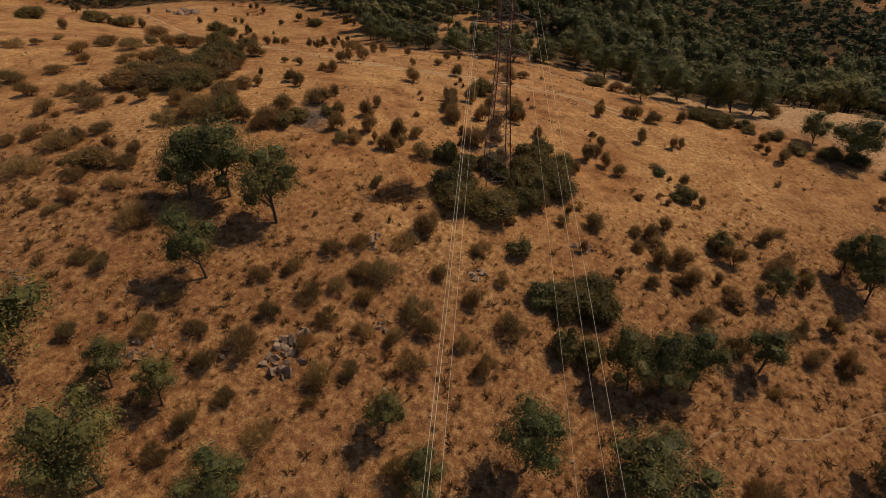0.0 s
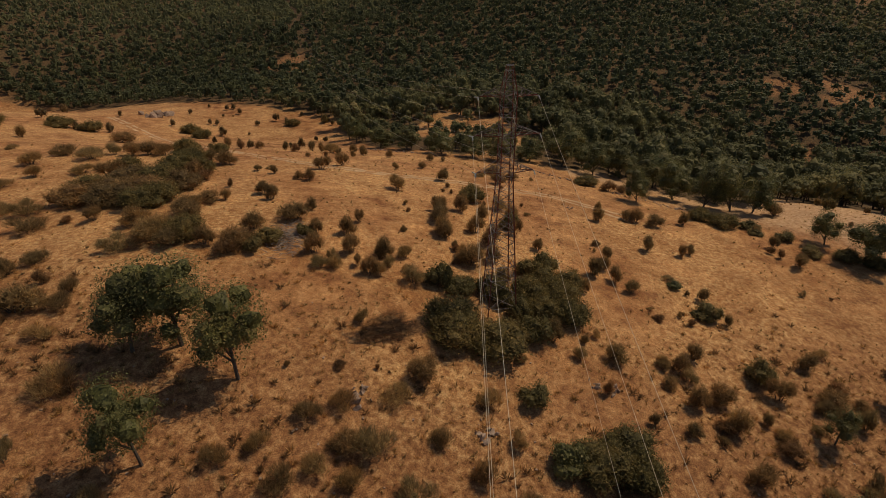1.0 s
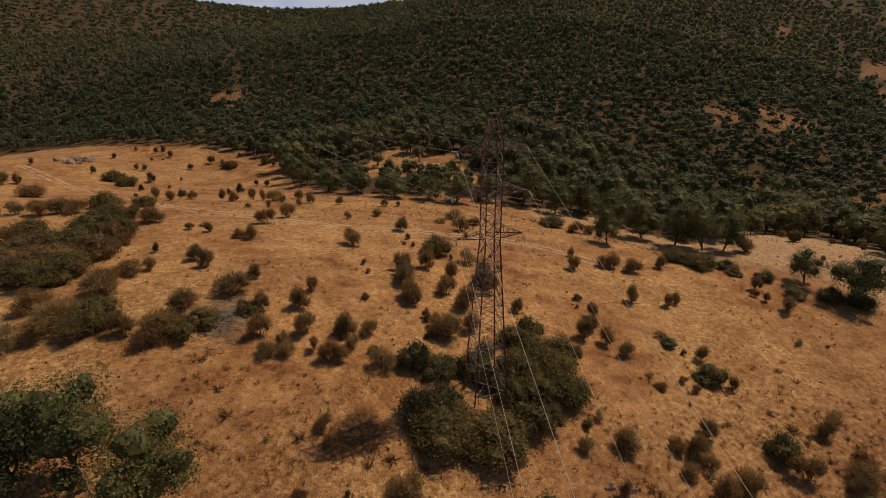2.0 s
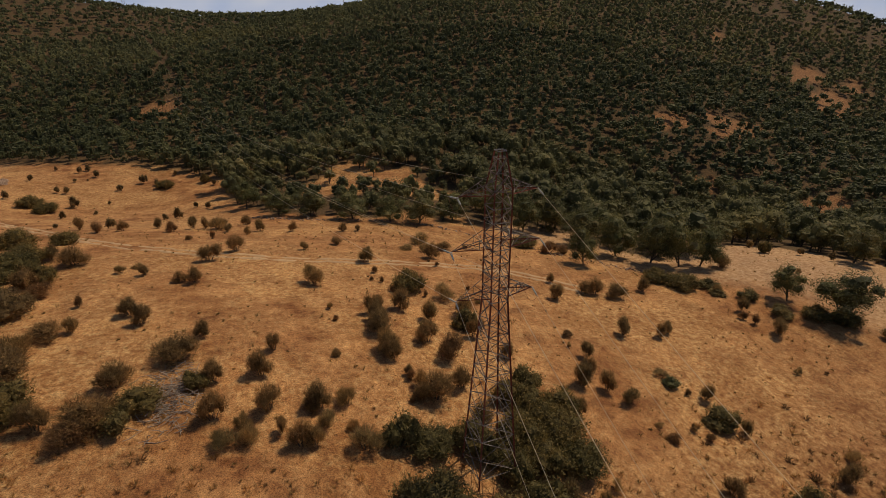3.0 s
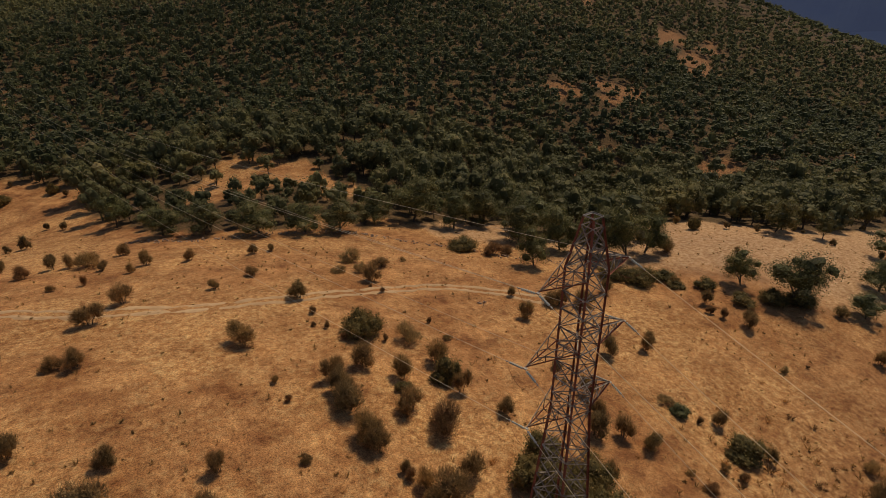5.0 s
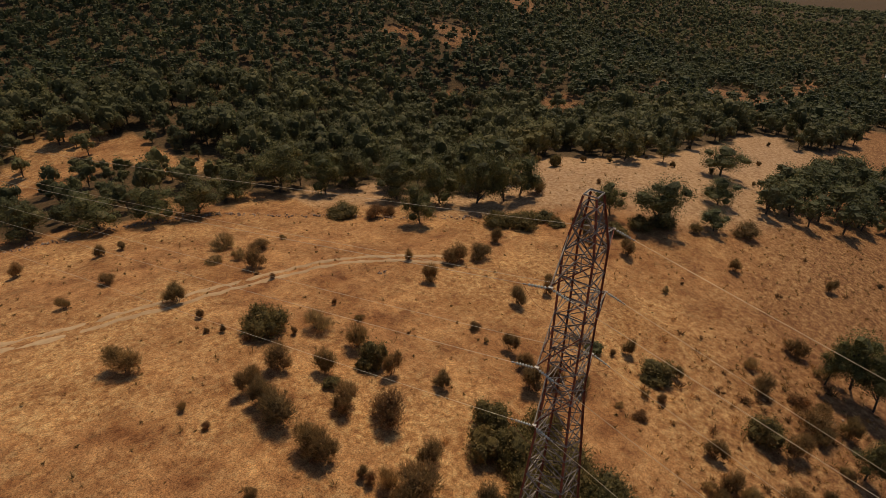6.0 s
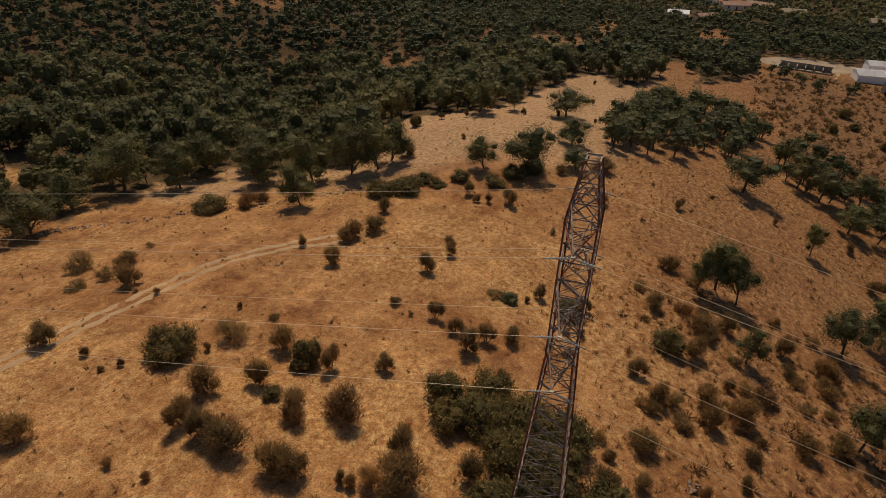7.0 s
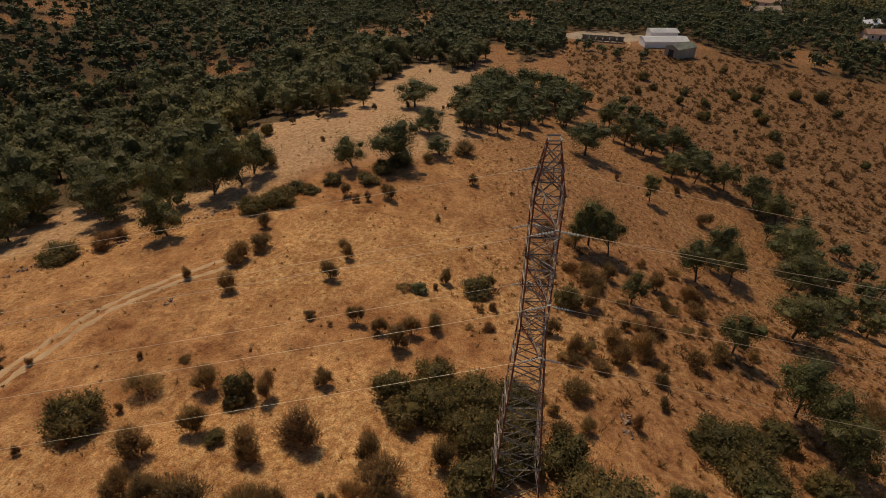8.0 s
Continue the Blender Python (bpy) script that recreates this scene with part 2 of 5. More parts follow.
# ---- ground: one sheet, fine in the middle and coarse towards the horizon ----
def build_ground():
    n, a, b = 165, 34.0, 5.6
    u = np.arange(-n, n + 1) / n
    gx, gy = np.meshgrid(45 + a * np.sinh(b * u), 95 + a * np.sinh(b * u))
    gz = height(gx, gy) + ripple(gx, gy) * (np.hypot(gx - 45, gy - 95) < 400)
    w = 2 * n + 1
    i = (np.arange(2 * n)[:, None] * w + np.arange(2 * n)[None]).ravel()
    me = mesh_from("ground", np.stack([gx.ravel(), gy.ravel(), gz.ravel()], 1), np.stack([i, i + 1, i + w + 1, i + w], 1), M_GROUND)
    me.polygons.foreach_set("use_smooth", np.ones(len(me.polygons), bool))
    # leaf litter and undergrowth on the woodland floor
    at = me.attributes.new("litter", "FLOAT", "POINT")
    at.data.foreach_set("value", np.maximum(0.92 * (in_woods(gx.ravel(), gy.ravel()) | (np.hypot(gx.ravel() - 40, gy.ravel() - 100) > 880)), 0.30 * inside(BROWN_SLOPE, gx.ravel(), gy.ravel())).astype(np.float32))
    # pale sandy ground on the shoulder beyond the bank and on the spur
    at = me.attributes.new("sandy", "FLOAT", "POINT")
    edge = np.clip((gx.ravel() + 0.9 * (gy.ravel() - 100) - 82 + 4 * np.sin(gy.ravel() * 0.21)) / 14, 0, 1) * np.clip((gy.ravel() - 68 - 0.10 * gx.ravel()) / 16, 0, 1)
    at.data.foreach_set("value", (0.75 * edge * (gx.ravel() > 40) * (gx.ravel() < 215) * (gy.ravel() < 165)).astype(np.float32))
    # the stony, reddish south slope
    at = me.attributes.new("stony", "FLOAT", "POINT")
    south = 0.75 * np.clip((74 + 0.3 * np.abs(gx.ravel() - 5) - gy.ravel()) / 24, 0, 1)
    bare = 0.95 * (inside(WOODS, gx.ravel(), gy.ravel()) & ((gx.ravel() > 120) | (gy.ravel() > 330)) & (gy.ravel() > 120))
    at.data.foreach_set("value", np.maximum(np.maximum(south, bare), 0.85 * inside(BROWN_SLOPE, gx.ravel(), gy.ravel())).astype(np.float32))
    return tagged(new("ground", me), "dry orange-brown hillside with sparse straw grass", "ground", kind="structure")


build_ground()


# ---- plants ----
def leaf_cloud(rng, centres, radii, count, size, up=0.35, shell=0.55, loose=0.75):
    """Small leaf quads on and inside a few overlapping balls, facing mostly outwards."""
    which = rng.choice(len(centres), count, p=np.array(radii).prod(axis=1) ** 0.67 / (np.array(radii).prod(axis=1) ** 0.67).sum())
    d = rng.normal(size=(count, 3))
    d /= np.linalg.norm(d, axis=1)[:, None]
    r = shell + (1 - shell) * rng.random(count) ** 0.6
    lump = 1 + 0.22 * np.sin(5 * d[:, 0] + 3 * which) * np.sin(4 * d[:, 1] + 1.7 * which) + 0.1 * rng.normal(size=count)
    c = np.array(centres)[which] + d * np.array(radii)[which] * (r * lump)[:, None]
    nrm = d + rng.normal(size=(count, 3)) * loose + [0, 0, up]
    nrm /= np.linalg.norm(nrm, axis=1)[:, None]
    t = np.cross(nrm, rng.normal(size=(count, 3)))
    t /= np.linalg.norm(t, axis=1)[:, None]
    s = np.cross(nrm, t)
    h = (size * (0.6 + 0.8 * rng.random(count)))[:, None]
    bend = nrm * h * 0.25
    v = np.stack([c - t * h * 0.5 - bend, c + s * h * 0.3, c + t * h * 0.5 - bend, c - s * h * 0.3], 1).reshape(-1, 3)
    return v, np.arange(count * 4).reshape(-1, 4)


def tube(points, radii, sides=6):
    """A bent tapering tube as verts and quads."""
    pts = [Vector(p) for p in points]
    vs, fs = [], []
    for k, p in enumerate(pts):
        d = (pts[min(k + 1, len(pts) - 1)] - pts[max(k - 1, 0)]).normalized()
        x = d.orthogonal().normalized()
        y = d.cross(x)
        for j in range(sides):
            a = 2 * math.pi * j / sides
            vs.append(tuple(p + (x * math.cos(a) + y * math.sin(a)) * radii[k]))
        if k:
            o = (k - 1) * sides
            fs += [(o + j, o + (j + 1) % sides, o + sides + (j + 1) % sides, o + sides + j) for j in range(sides)]
    return vs, fs


def joined(pieces):
    vs, fs, o = [], [], 0
    for v, f in pieces:
        vs.append(np.asarray(v, float))
        fs.append(np.asarray(f, int) + o)
        o += len(v)
    return np.concatenate(vs), np.concatenate(fs)


def tree_meshes(seed, leaves, leaf, tall=6.5, wide=2.6):
    """Trunk with limbs, and a crown of many leaves in uneven clumps; unit: metres."""
    rng = np.random.default_rng(seed)
    centres, radii = [], []
    lean = rng.normal(size=2) * 0.5
    top = (lean[0], lean[1], tall * 0.62)
    wood = [tube([(0, 0, -0.5), (0, 0, 0.2), (lean[0] * 0.3, lean[1] * 0.3, tall * 0.3), top], [0.19, 0.13, 0.10, 0.05])]
    for k in range(7):
        a = 2 * math.pi * (k + rng.random() * 0.7) / 7 * 2
        z0 = tall * (0.20 + 0.05 * k)
        out = wide * rng.uniform(0.50, 0.80)
        end = (top[0] * 0.5 + math.cos(a) * out, top[1] * 0.5 + math.sin(a) * out, z0 + tall * rng.uniform(0.12, 0.30))
        f = z0 / (tall * 0.62)
        wood.append(tube([(top[0] * f, top[1] * f, z0), ((top[0] * f + end[0]) / 2, (top[1] * f + end[1]) / 2, (z0 + end[2]) / 2 + 0.25), end], [0.085, 0.055, 0.02], 5))
        centres.append(end)
        r = wide * rng.uniform(0.36, 0.56)
        radii.append((r, r, r * 0.8))
    centres += [(top[0], top[1], tall * 0.74), (top[0] * 0.6, top[1] * 0.6, tall * 0.52)]
    radii += [(wide * 0.66, wide * 0.66, tall * 0.24), (wide * 0.82, wide * 0.82, tall * 0.27)]
    v, _ = leaf_cloud(rng, centres, radii, leaves, leaf, 0.35, 0.6, 0.5)
    v = leaf_tips(v, rng)
    # the dense inner foliage
    v, f = joined([(v, np.arange(len(v)).reshape(-1, 3))] + [halves(lump_ball(rng, c, np.array(r) * 0.5, 2)) for c, r in zip(centres, radii)])
    v[:, 2] = np.maximum(v[:, 2], tall * (0.22 + 0.05 * np.sin(v[:, 0] * 2.3) * np.sin(v[:, 1] * 2.9)))
    return joined(wood), (v, f)


def lump_ball(rng, centre, radii, n=3):
    """A lumpy closed crown body of n x n quads a side."""
    vs, fs = [], []
    g = np.linspace(-1, 1, n + 1)
    for ax in range(3):
        for sg in (-1, 1):
            o = len(vs)
            for p in g:
                for q in g:
                    v = np.zeros(3)
                    v[ax], v[(ax + 1) % 3], v[(ax + 2) % 3] = sg, p * sg, q
                    vs.append(v / np.linalg.norm(v))
            fs += [(o + r * (n + 1) + s, o + (r + 1) * (n + 1) + s, o + (r + 1) * (n + 1) + s + 1, o + r * (n + 1) + s + 1) for r in range(n) for s in range(n)]
    vs = np.array(vs)
    w = rng.normal(size=(3, 3)) * 2.2
    vs = vs * (1 + 0.17 * np.sin(vs @ w[0] + 1) + 0.14 * np.sin(vs @ w[1] * 1.6) + 0.1 * np.sin(vs @ w[2] * 2.4))[:, None]
    return vs * np.array(radii) + np.array(centre), fs


def crown_tree(seed, leaves, leaf, tall, wide, clumps, n, limbs=False):
    """A woodland tree: trunk, a full crown of several rounded leafy heads, and loose leaves over them."""
    rng = np.random.default_rng(seed)
    lean = rng.normal(size=2) * 0.25
    wood = [tube([(0, 0, -0.8), (0, 0, 0.2), (lean[0], lean[1], tall * 0.55)], [0.2, 0.16, 0.08], 5)]
    centres, radii, bodies = [], [], []
    for k in range(clumps):
        a = 2 * math.pi * (k + rng.uniform(0, 0.7)) / max(clumps - 1, 1)
        r = wide * rng.uniform(0.42, 0.62) * (k > 0)
        q = wide * (0.66 if k == 0 else rng.uniform(0.38, 0.50))
        c = (lean[0] + math.cos(a) * r, lean[1] + math.sin(a) * r, tall * (0.60 if k == 0 else rng.uniform(0.30, 0.66)))
        centres.append(c)
        radii.append((q, q, tall * 0.38 if k == 0 else q * 1.05))
        bodies.append(halves(lump_ball(rng, c, np.array(radii[-1]) * 0.62, n)))
        if limbs and k:
            wood.append(tube([(0, 0, tall * 0.15), (c[0] * 0.6, c[1] * 0.6, c[2] * 0.75), c], [0.08, 0.05, 0.02], 5))
    v, _ = leaf_cloud(rng, centres, radii, leaves, leaf, 0.3, 0.62, 0.65)
    v = leaf_tips(v, rng)
    v, f = joined([(v, np.arange(len(v)).reshape(-1, 3))] + bodies)
    v[:, 2] = np.maximum(v[:, 2], tall * (0.11 + 0.05 * np.sin(v[:, 0] * 3) * np.sin(v[:, 1] * 2.6)))
    return joined(wood), (v, f)


def leaf_tips(v, rng):
    """Quad leaves as single pointed triangles."""
    v = v.reshape(-1, 4, 3)
    lift = rng.uniform(0.4, 1.3, (len(v), 1))
    return np.stack([v[:, 0], v[:, 2], (v[:, 0] + v[:, 2]) / 2 + (v[:, 1] - v[:, 3]) * lift], 1).reshape(-1, 3)


def halves(ball):
    v, f = ball
    f = np.array(f)
    return v, np.concatenate([f[:, :3], f[:, [0, 2, 3]]])


# ---- far woods: one sheet of trees, too many to count ----
def scatter(rng, x0, x1, y0, y1, step, keep):
    gx, gy = np.meshgrid(np.arange(x0, x1, step), np.arange(y0, y1, step))
    gx = (gx + rng.uniform(-0.72, 0.72, gx.shape) * step).ravel()
    gy = (gy + rng.uniform(-0.72, 0.72, gy.shape) * step).ravel()
    k = keep(gx, gy)
    return gx[k], gy[k]


def stamp(rng, templates, xs, ys, zs, sizes):
    """Copies of plain tree meshes at many places, as one array of verts and quads."""
    vs, fs, o = [], [], 0
    pick = rng.integers(0, len(templates), len(xs))
    turn = rng.uniform(0, 2 * math.pi, len(xs))
    for k, (tv, tf) in enumerate(templates):
        i = np.where(pick == k)[0]
        c, s = np.cos(turn[i])[:, None], np.sin(turn[i])[:, None]
        x = (tv[None, :, 0] * c - tv[None, :, 1] * s) * sizes[i, None] + xs[i, None]
        y = (tv[None, :, 0] * s + tv[None, :, 1] * c) * sizes[i, None] + ys[i, None]
        z = tv[None, :, 2] * sizes[i, None] * rng.uniform(0.8, 1.15, len(i))[:, None] + zs[i, None]
        vs.append(np.stack([x, y, z], 2).reshape(-1, 3))
        fs.append((tf[None] + (np.arange(len(i)) * len(tv))[:, None, None]).reshape(-1, tf.shape[1]) + o)
        o += len(i) * len(tv)
    return np.concatenate(vs), np.concatenate(fs)


def patchy(x, y, size, seed):
    return np.sin(x / size + seed) * np.sin(y / size * 1.3 + 2 * seed) + 0.6 * np.sin((x + y) / size * 2.1 + seed * 3) * np.sin((x - y) / size * 1.7)


def build_woods():
    rng = np.random.default_rng(5)
    near_t = [crown_tree(100 + k, 620, 0.44, 6.8 + 0.6 * (k % 3), 2.9, 7, 2, True) for k in range(8)]
    mid_t = [crown_tree(110 + k, 62, 0.80, 6.6, 2.9, 3, 1) for k in range(7)]
    far_t = [crown_tree(120 + k, 30, 1.15, 6.4, 3.0, 2, 1) for k in range(6)]
    farthest_t = [crown_tree(130 + k, 22, 1.9, 6.0, 4.4, 2, 1) for k in range(4)]
    dist = lambda x, y: np.hypot(x - 15, y - 60)
    seen = lambda x, y: in_woods(x, y, 2.2) & (y > 55 - 0.6 * (x + 18)) & ((x > -1.0 * (y - 10)) | (y < 60)) & (dist(x, y) < 890)
    stray = lambda x, y: seen(x, y) | (inside(WOODS, x, y) & (y > 55 - 0.6 * (x + 18)) & (rng.random(len(x)) < 0.22))
    ahead = lambda x, y: (x > -1.0 * (y - 10)) | (y < 60)
    x, y = scatter(rng, -260, 260, -220, 270, 5.0, lambda x, y: stray(x, y) & (dist(x, y) < 200) & ahead(x, y))
    z, s = height(x, y), 0.80 + 0.70 * rng.random(len(x)) ** 1.4
    # groups of taller trees, and young ones round the open knoll
    s = s * (1 + 0.17 * patchy(x, y, 9.0, 2.0)) * np.where((x > -22) & (x < 42) & (y < 224), 0.62, 1.0)
    crowns = stamp(np.random.default_rng(6), [t[1] for t in near_t], x, y, z, s)
    ob = tagged(new("woods", mesh_from("woods", *crowns, M_WOODS, True)), "dense dark green oak wood across the valley", "wood", kind="stuff")
    trunks = stamp(np.random.default_rng(6), [t[0] for t in near_t], x, y, z, s)
    part("trunks", mesh_from("trunks", *trunks, M_BARK), ob)
    x, y = scatter(rng, -400, 420, -220, 480, 4.4, lambda x, y: stray(x, y) & (dist(x, y) >= 200) & (dist(x, y) < 400) & ahead(x, y))
    crowns = stamp(np.random.default_rng(7), [t[1] for t in mid_t], x, y, height(x, y) - 0.4, (0.88 + 0.42 * rng.random(len(x)) ** 1.4) * (1 + 0.13 * patchy(x, y, 11.0, 2.0)))
    tagged(new("valley_woods", mesh_from("valley_woods", *crowns, M_WOODS, True)), "dark green oak woods on the lower hillside", "wood", kind="stuff")
    x, y = scatter(rng, -700, 700, -260, 700, 5.2, lambda x, y: seen(x, y) & (dist(x, y) >= 400) & (dist(x, y) < 580) & ((y > -30) | (dist(x, y) < 460)))
    v, f = stamp(rng, [t[1] for t in far_t], x, y, height(x, y) - 0.8, rng.uniform(0.95, 1.25, len(x)))
    tagged(new("far_woods", mesh_from("far_woods", v, f, M_HAZED_WOODS, True)), "dark green oak woods over the far hillside", "wood", kind="stuff")
    x, y = scatter(rng, -900, 1100, 40, 1150, 9.0, lambda x, y: seen(x, y) & (dist(x, y) >= 580) & (y > 40))
    v, f = stamp(rng, [t[1] for t in farthest_t], x, y, height(x, y), rng.uniform(0.75, 1.3, len(x)))
    tagged(new("hilltop_woods", mesh_from("hilltop_woods", v, f, M_HAZED_WOODS, True)), "dark green woods along the far hilltop", "wood", kind="stuff")


build_woods()


# ---- lattice pylon ----
AXIS, TURN = (8.85, 75.75), 7.0
PYLON = Matrix.Translation((AXIS[0], AXIS[1], 0)) @ Matrix.Rotation(radians(TURN), 4, "Z")
FOOT = float(height(*AXIS)) - 0.2
LEVELS = [(FOOT, 1.95), (-1.5, 1.82), (15.6, 0.79), (24.9, 0.78), (27.3, 0.40), (27.75, 0.33)]


def half_width(z):
    for (z0, w0), (z1, w1) in zip(LEVELS, LEVELS[1:]):
        if z <= z1:
            return w0 + (w1 - w0) * (z - z0) / (z1 - z0)
    return LEVELS[-1][1]


def angle_bar(name, a, b, size, parent, facing=(0, 0, 1), material=None):
    """A rolled L-section bar from a to b."""
    a, b = Vector(a), Vector(b)
    d = b - a
    z = d.normalized()
    f = Vector(facing)
    x = (f - z * f.dot(z))
    x = x.normalized() if x.length > 1e-4 else z.orthogonal().normalized()
    y = z.cross(x)
    t = size * 0.16
    prof = [(0, 0), (size, 0), (size, t), (t, t), (t, size), (0, size)]
    vs = [tuple(a + x * u + y * v) for u, v in prof] + [tuple(b + x * u + y * v) for u, v in prof]
    me = bpy.data.meshes.new(name)
    me.from_pydata(vs, [], [(i, (i + 1) % 6, 6 + (i + 1) % 6, 6 + i) for i in range(6)] + [(5, 4, 3, 2, 1, 0), (6, 7, 8, 9, 10, 11)])
    me.materials.append(material or (M_STEEL if name in ("leg", "crossarm", "lower_chord") else M_WEATHERED))
    return part(name, me, parent)


def build_pylon():
    root = tagged(new("lattice_pylon"), "tall rust-brown steel lattice power pylon standing among dark shrubs", "pylon")
    root.matrix_world = PYLON
    corner = lambda z, i: Vector(((1, 1, -1, -1)[i] * half_width(z), (1, -1, -1, 1)[i] * half_width(z), z))
    ends = [lv[0] for lv in LEVELS]
    for i in range(4):
        for z0, z1 in zip(ends, ends[1:]):
            angle_bar("leg", corner(z0, i), corner(z1, i), 0.115 if z1 < 16 else 0.09, root, (-corner(0, i).x, 0, 0))
    # panel heights: tall panels below, short ones in the straight shaft
    zs = [-1.5]
    while zs[-1] < 14.6:
        zs.append(zs[-1] + max(0.95, half_width(zs[-1]) * 1.12))
    zs[-1] = 15.6
    n = len(zs)
    zs += [15.6 + 1.13 * k for k in range(1, 8)] + [24.9]
    for k, (z0, z1) in enumerate(zip(zs, zs[1:])):
        for i in range(4):
            j = (i + 1) % 4
            a0, b0, a1, b1 = corner(z0, i), corner(z0, j), corner(z1, i), corner(z1, j)
            out = (a0 + b0) / 2
            out.z = 0
            if k < n:
                angle_bar("brace", a0, b1, 0.055, root, out)
                angle_bar("brace", b0, a1, 0.055, root, -out)
            elif (k + i) % 2:
                angle_bar("brace", a0, b1, 0.055, root, out)
                angle_bar("brace", b0, a1, 0.05, root, -out)
            else:
                angle_bar("brace", b0, a1, 0.055, root, out)
            if k in (0, 2, n - 1) or k >= n or k % 3 == 0:
                angle_bar("tie", a0, b0, 0.06, root, out)
    # plan bracing at the foot belt and the arm levels
    for z in (-1.5, 16.0, 20.3, 24.6):
        angle_bar("plan_brace", corner(z, 0), corner(z, 2), 0.06, root)
        angle_bar("plan_brace", corner(z, 1), corner(z, 3), 0.06, root)
    # peak and its cap frame
    for i in range(4):
        j = (i + 1) % 4
        for z0, z1 in ((24.9, 26.2), (26.2, 27.3)):
            angle_bar("brace", corner(z0, i), corner(z1, j), 0.06, root, (0, 0, 1))
            angle_bar("brace", corner(z0, j), corner(z1, i), 0.06, root, (0, 0, 1))
            angle_bar("tie", corner(z0, i), corner(z0, j), 0.06, root)
        angle_bar("tie", corner(27.3, i), corner(27.3, j), 0.055, root)
        c = [Vector(((1, 1, -1, -1)[q] * 0.36, (1, -1, -1, 1)[q] * 0.36, 27.8)) for q in (i, j)]
        angle_bar("cap_bar", c[0], c[1], 0.075, root, (0, 0, 1), M_GALV)
    # six tapering crossarms
    for z, reach in ((24.6, 3.35), (20.3, 3.85), (16.0, 3.4)):
        for side in (-1, 1):
            w = half_width(z)
            tip = Vector((side * reach, 0, z))
            low = [Vector((side * w, s * w, z)) for s in (-1, 1)]
            high = [Vector((side * half_width(z + 1.15), s * half_width(z + 1.15), z + 1.15)) for s in (-1, 1)]
            arm = angle_bar("crossarm", low[0], tip, 0.075, root, (0, 0, 1))
            angle_bar("lower_chord", low[1], tip, 0.075, arm, (0, 0, 1))
            for hgh in high:
                angle_bar("upper_chord", hgh, tip, 0.06, arm, (0, 0, 1))
            for f0, f1 in ((0.0, 0.33), (0.33, 0.33), (0.33, 0.66), (0.66, 0.66)):
                for s in (0, 1):
                    p, q = low[s].lerp(tip, f1 if f0 == f1 else f0), high[s].lerp(tip, f1)
                    angle_bar("strut", p, q, 0.045, arm, (0, 0, 1))
            for f in (0.33, 0.66):
                angle_bar("strut", low[0].lerp(tip, f), low[1].lerp(tip, f), 0.045, arm)
                angle_bar("strut", low[0].lerp(tip, f - 0.33), low[1].lerp(tip, f), 0.045, arm)
            plate = bmesh.new()
            bmesh.ops.create_cube(plate, size=1.0, matrix=Matrix.Translation(tip + Vector((side * 0.06, 0, -0.04))) @ Matrix.Diagonal((0.16, 0.20, 0.04, 1)))
            me = bpy.data.meshes.new("tip_plate")
            plate.to_mesh(me)
            plate.free()
            me.materials.append(M_GALV)
            part("tip_plate", me, arm)
    return root


pylon = build_pylon()
# the next pylon of the line, small on the far skyline
FAR_PYLON = (-178.0, 823.0)
tagged(copy_thing(pylon, Matrix.Translation((FAR_PYLON[0], FAR_PYLON[1], float(height(*FAR_PYLON)) - FOOT)) @ Matrix.Rotation(radians(14), 4, "Z")), "distant steel lattice power pylon on the wooded skyline", "pylon")


# ---- conductors and their insulator strings ----
def lathe(profile, sides=10):
    vs, fs = [], []
    for k, (r, z) in enumerate(profile):
        for j in range(sides):
            a = 2 * math.pi * j / sides
            vs.append((r * math.cos(a), r * math.sin(a), z))
        if k:
            o = (k - 1) * sides
            fs += [(o + j, o + (j + 1) % sides, o + sides + (j + 1) % sides, o + sides + j) for j in range(sides)]
    return vs, fs


DISC = mesh_from("disc", *lathe([(0.025, -0.060), (0.045, -0.045), (0.072, -0.02), (0.078, 0.01), (0.05, 0.03), (0.04, 0.05), (0.025, 0.07)]), M_GLASS)
NORTH_DIR, SOUTH_DIR = Vector((-0.249, 1, 0)).normalized(), Vector((-0.0875, -1, 0)).normalized()


def insulator(at, way):
    root = tagged(new("insulator_string"), "string of pale glazed insulator discs under tension at a crossarm tip", "insulator", "insulator strings")
    root.matrix_world = Matrix.Translation(at) @ way.to_track_quat("Z", "Y").to_matrix().to_4x4()
    part("rod", mesh_from("rod", *tube([(0, 0, 0), (0, 0, 0.6), (0, 0, 1.25)], [0.018, 0.018, 0.018], 6), M_GALV), root)
    for k in range(6):
        part("disc", DISC, root, "", Matrix.Translation((0, 0, 0.24 + 0.150 * k)))
    part("clamp", mesh_from("clamp", *lathe([(0.0, 1.14), (0.035, 1.16), (0.035, 1.30), (0.0, 1.33)], 6), M_GALV), root)
    return root.matrix_world @ Vector((0, 0, 1.3))


def conductor(start, way, slope, curve, length, r=0.0105):
    pts = []
    for k in range(61):
        s = length * (k / 60) ** 1.5
        p = start + way * s
        pts.append((p.x, p.y, start.z - slope * s + curve * s * s))
    ob = new("conductor", mesh_from("conductor", *tube(pts, [r] * 61, 5), M_WIRE))
    tagged(ob, "taut pale aluminium overhead power conductor", "power line", "conductors of the line")


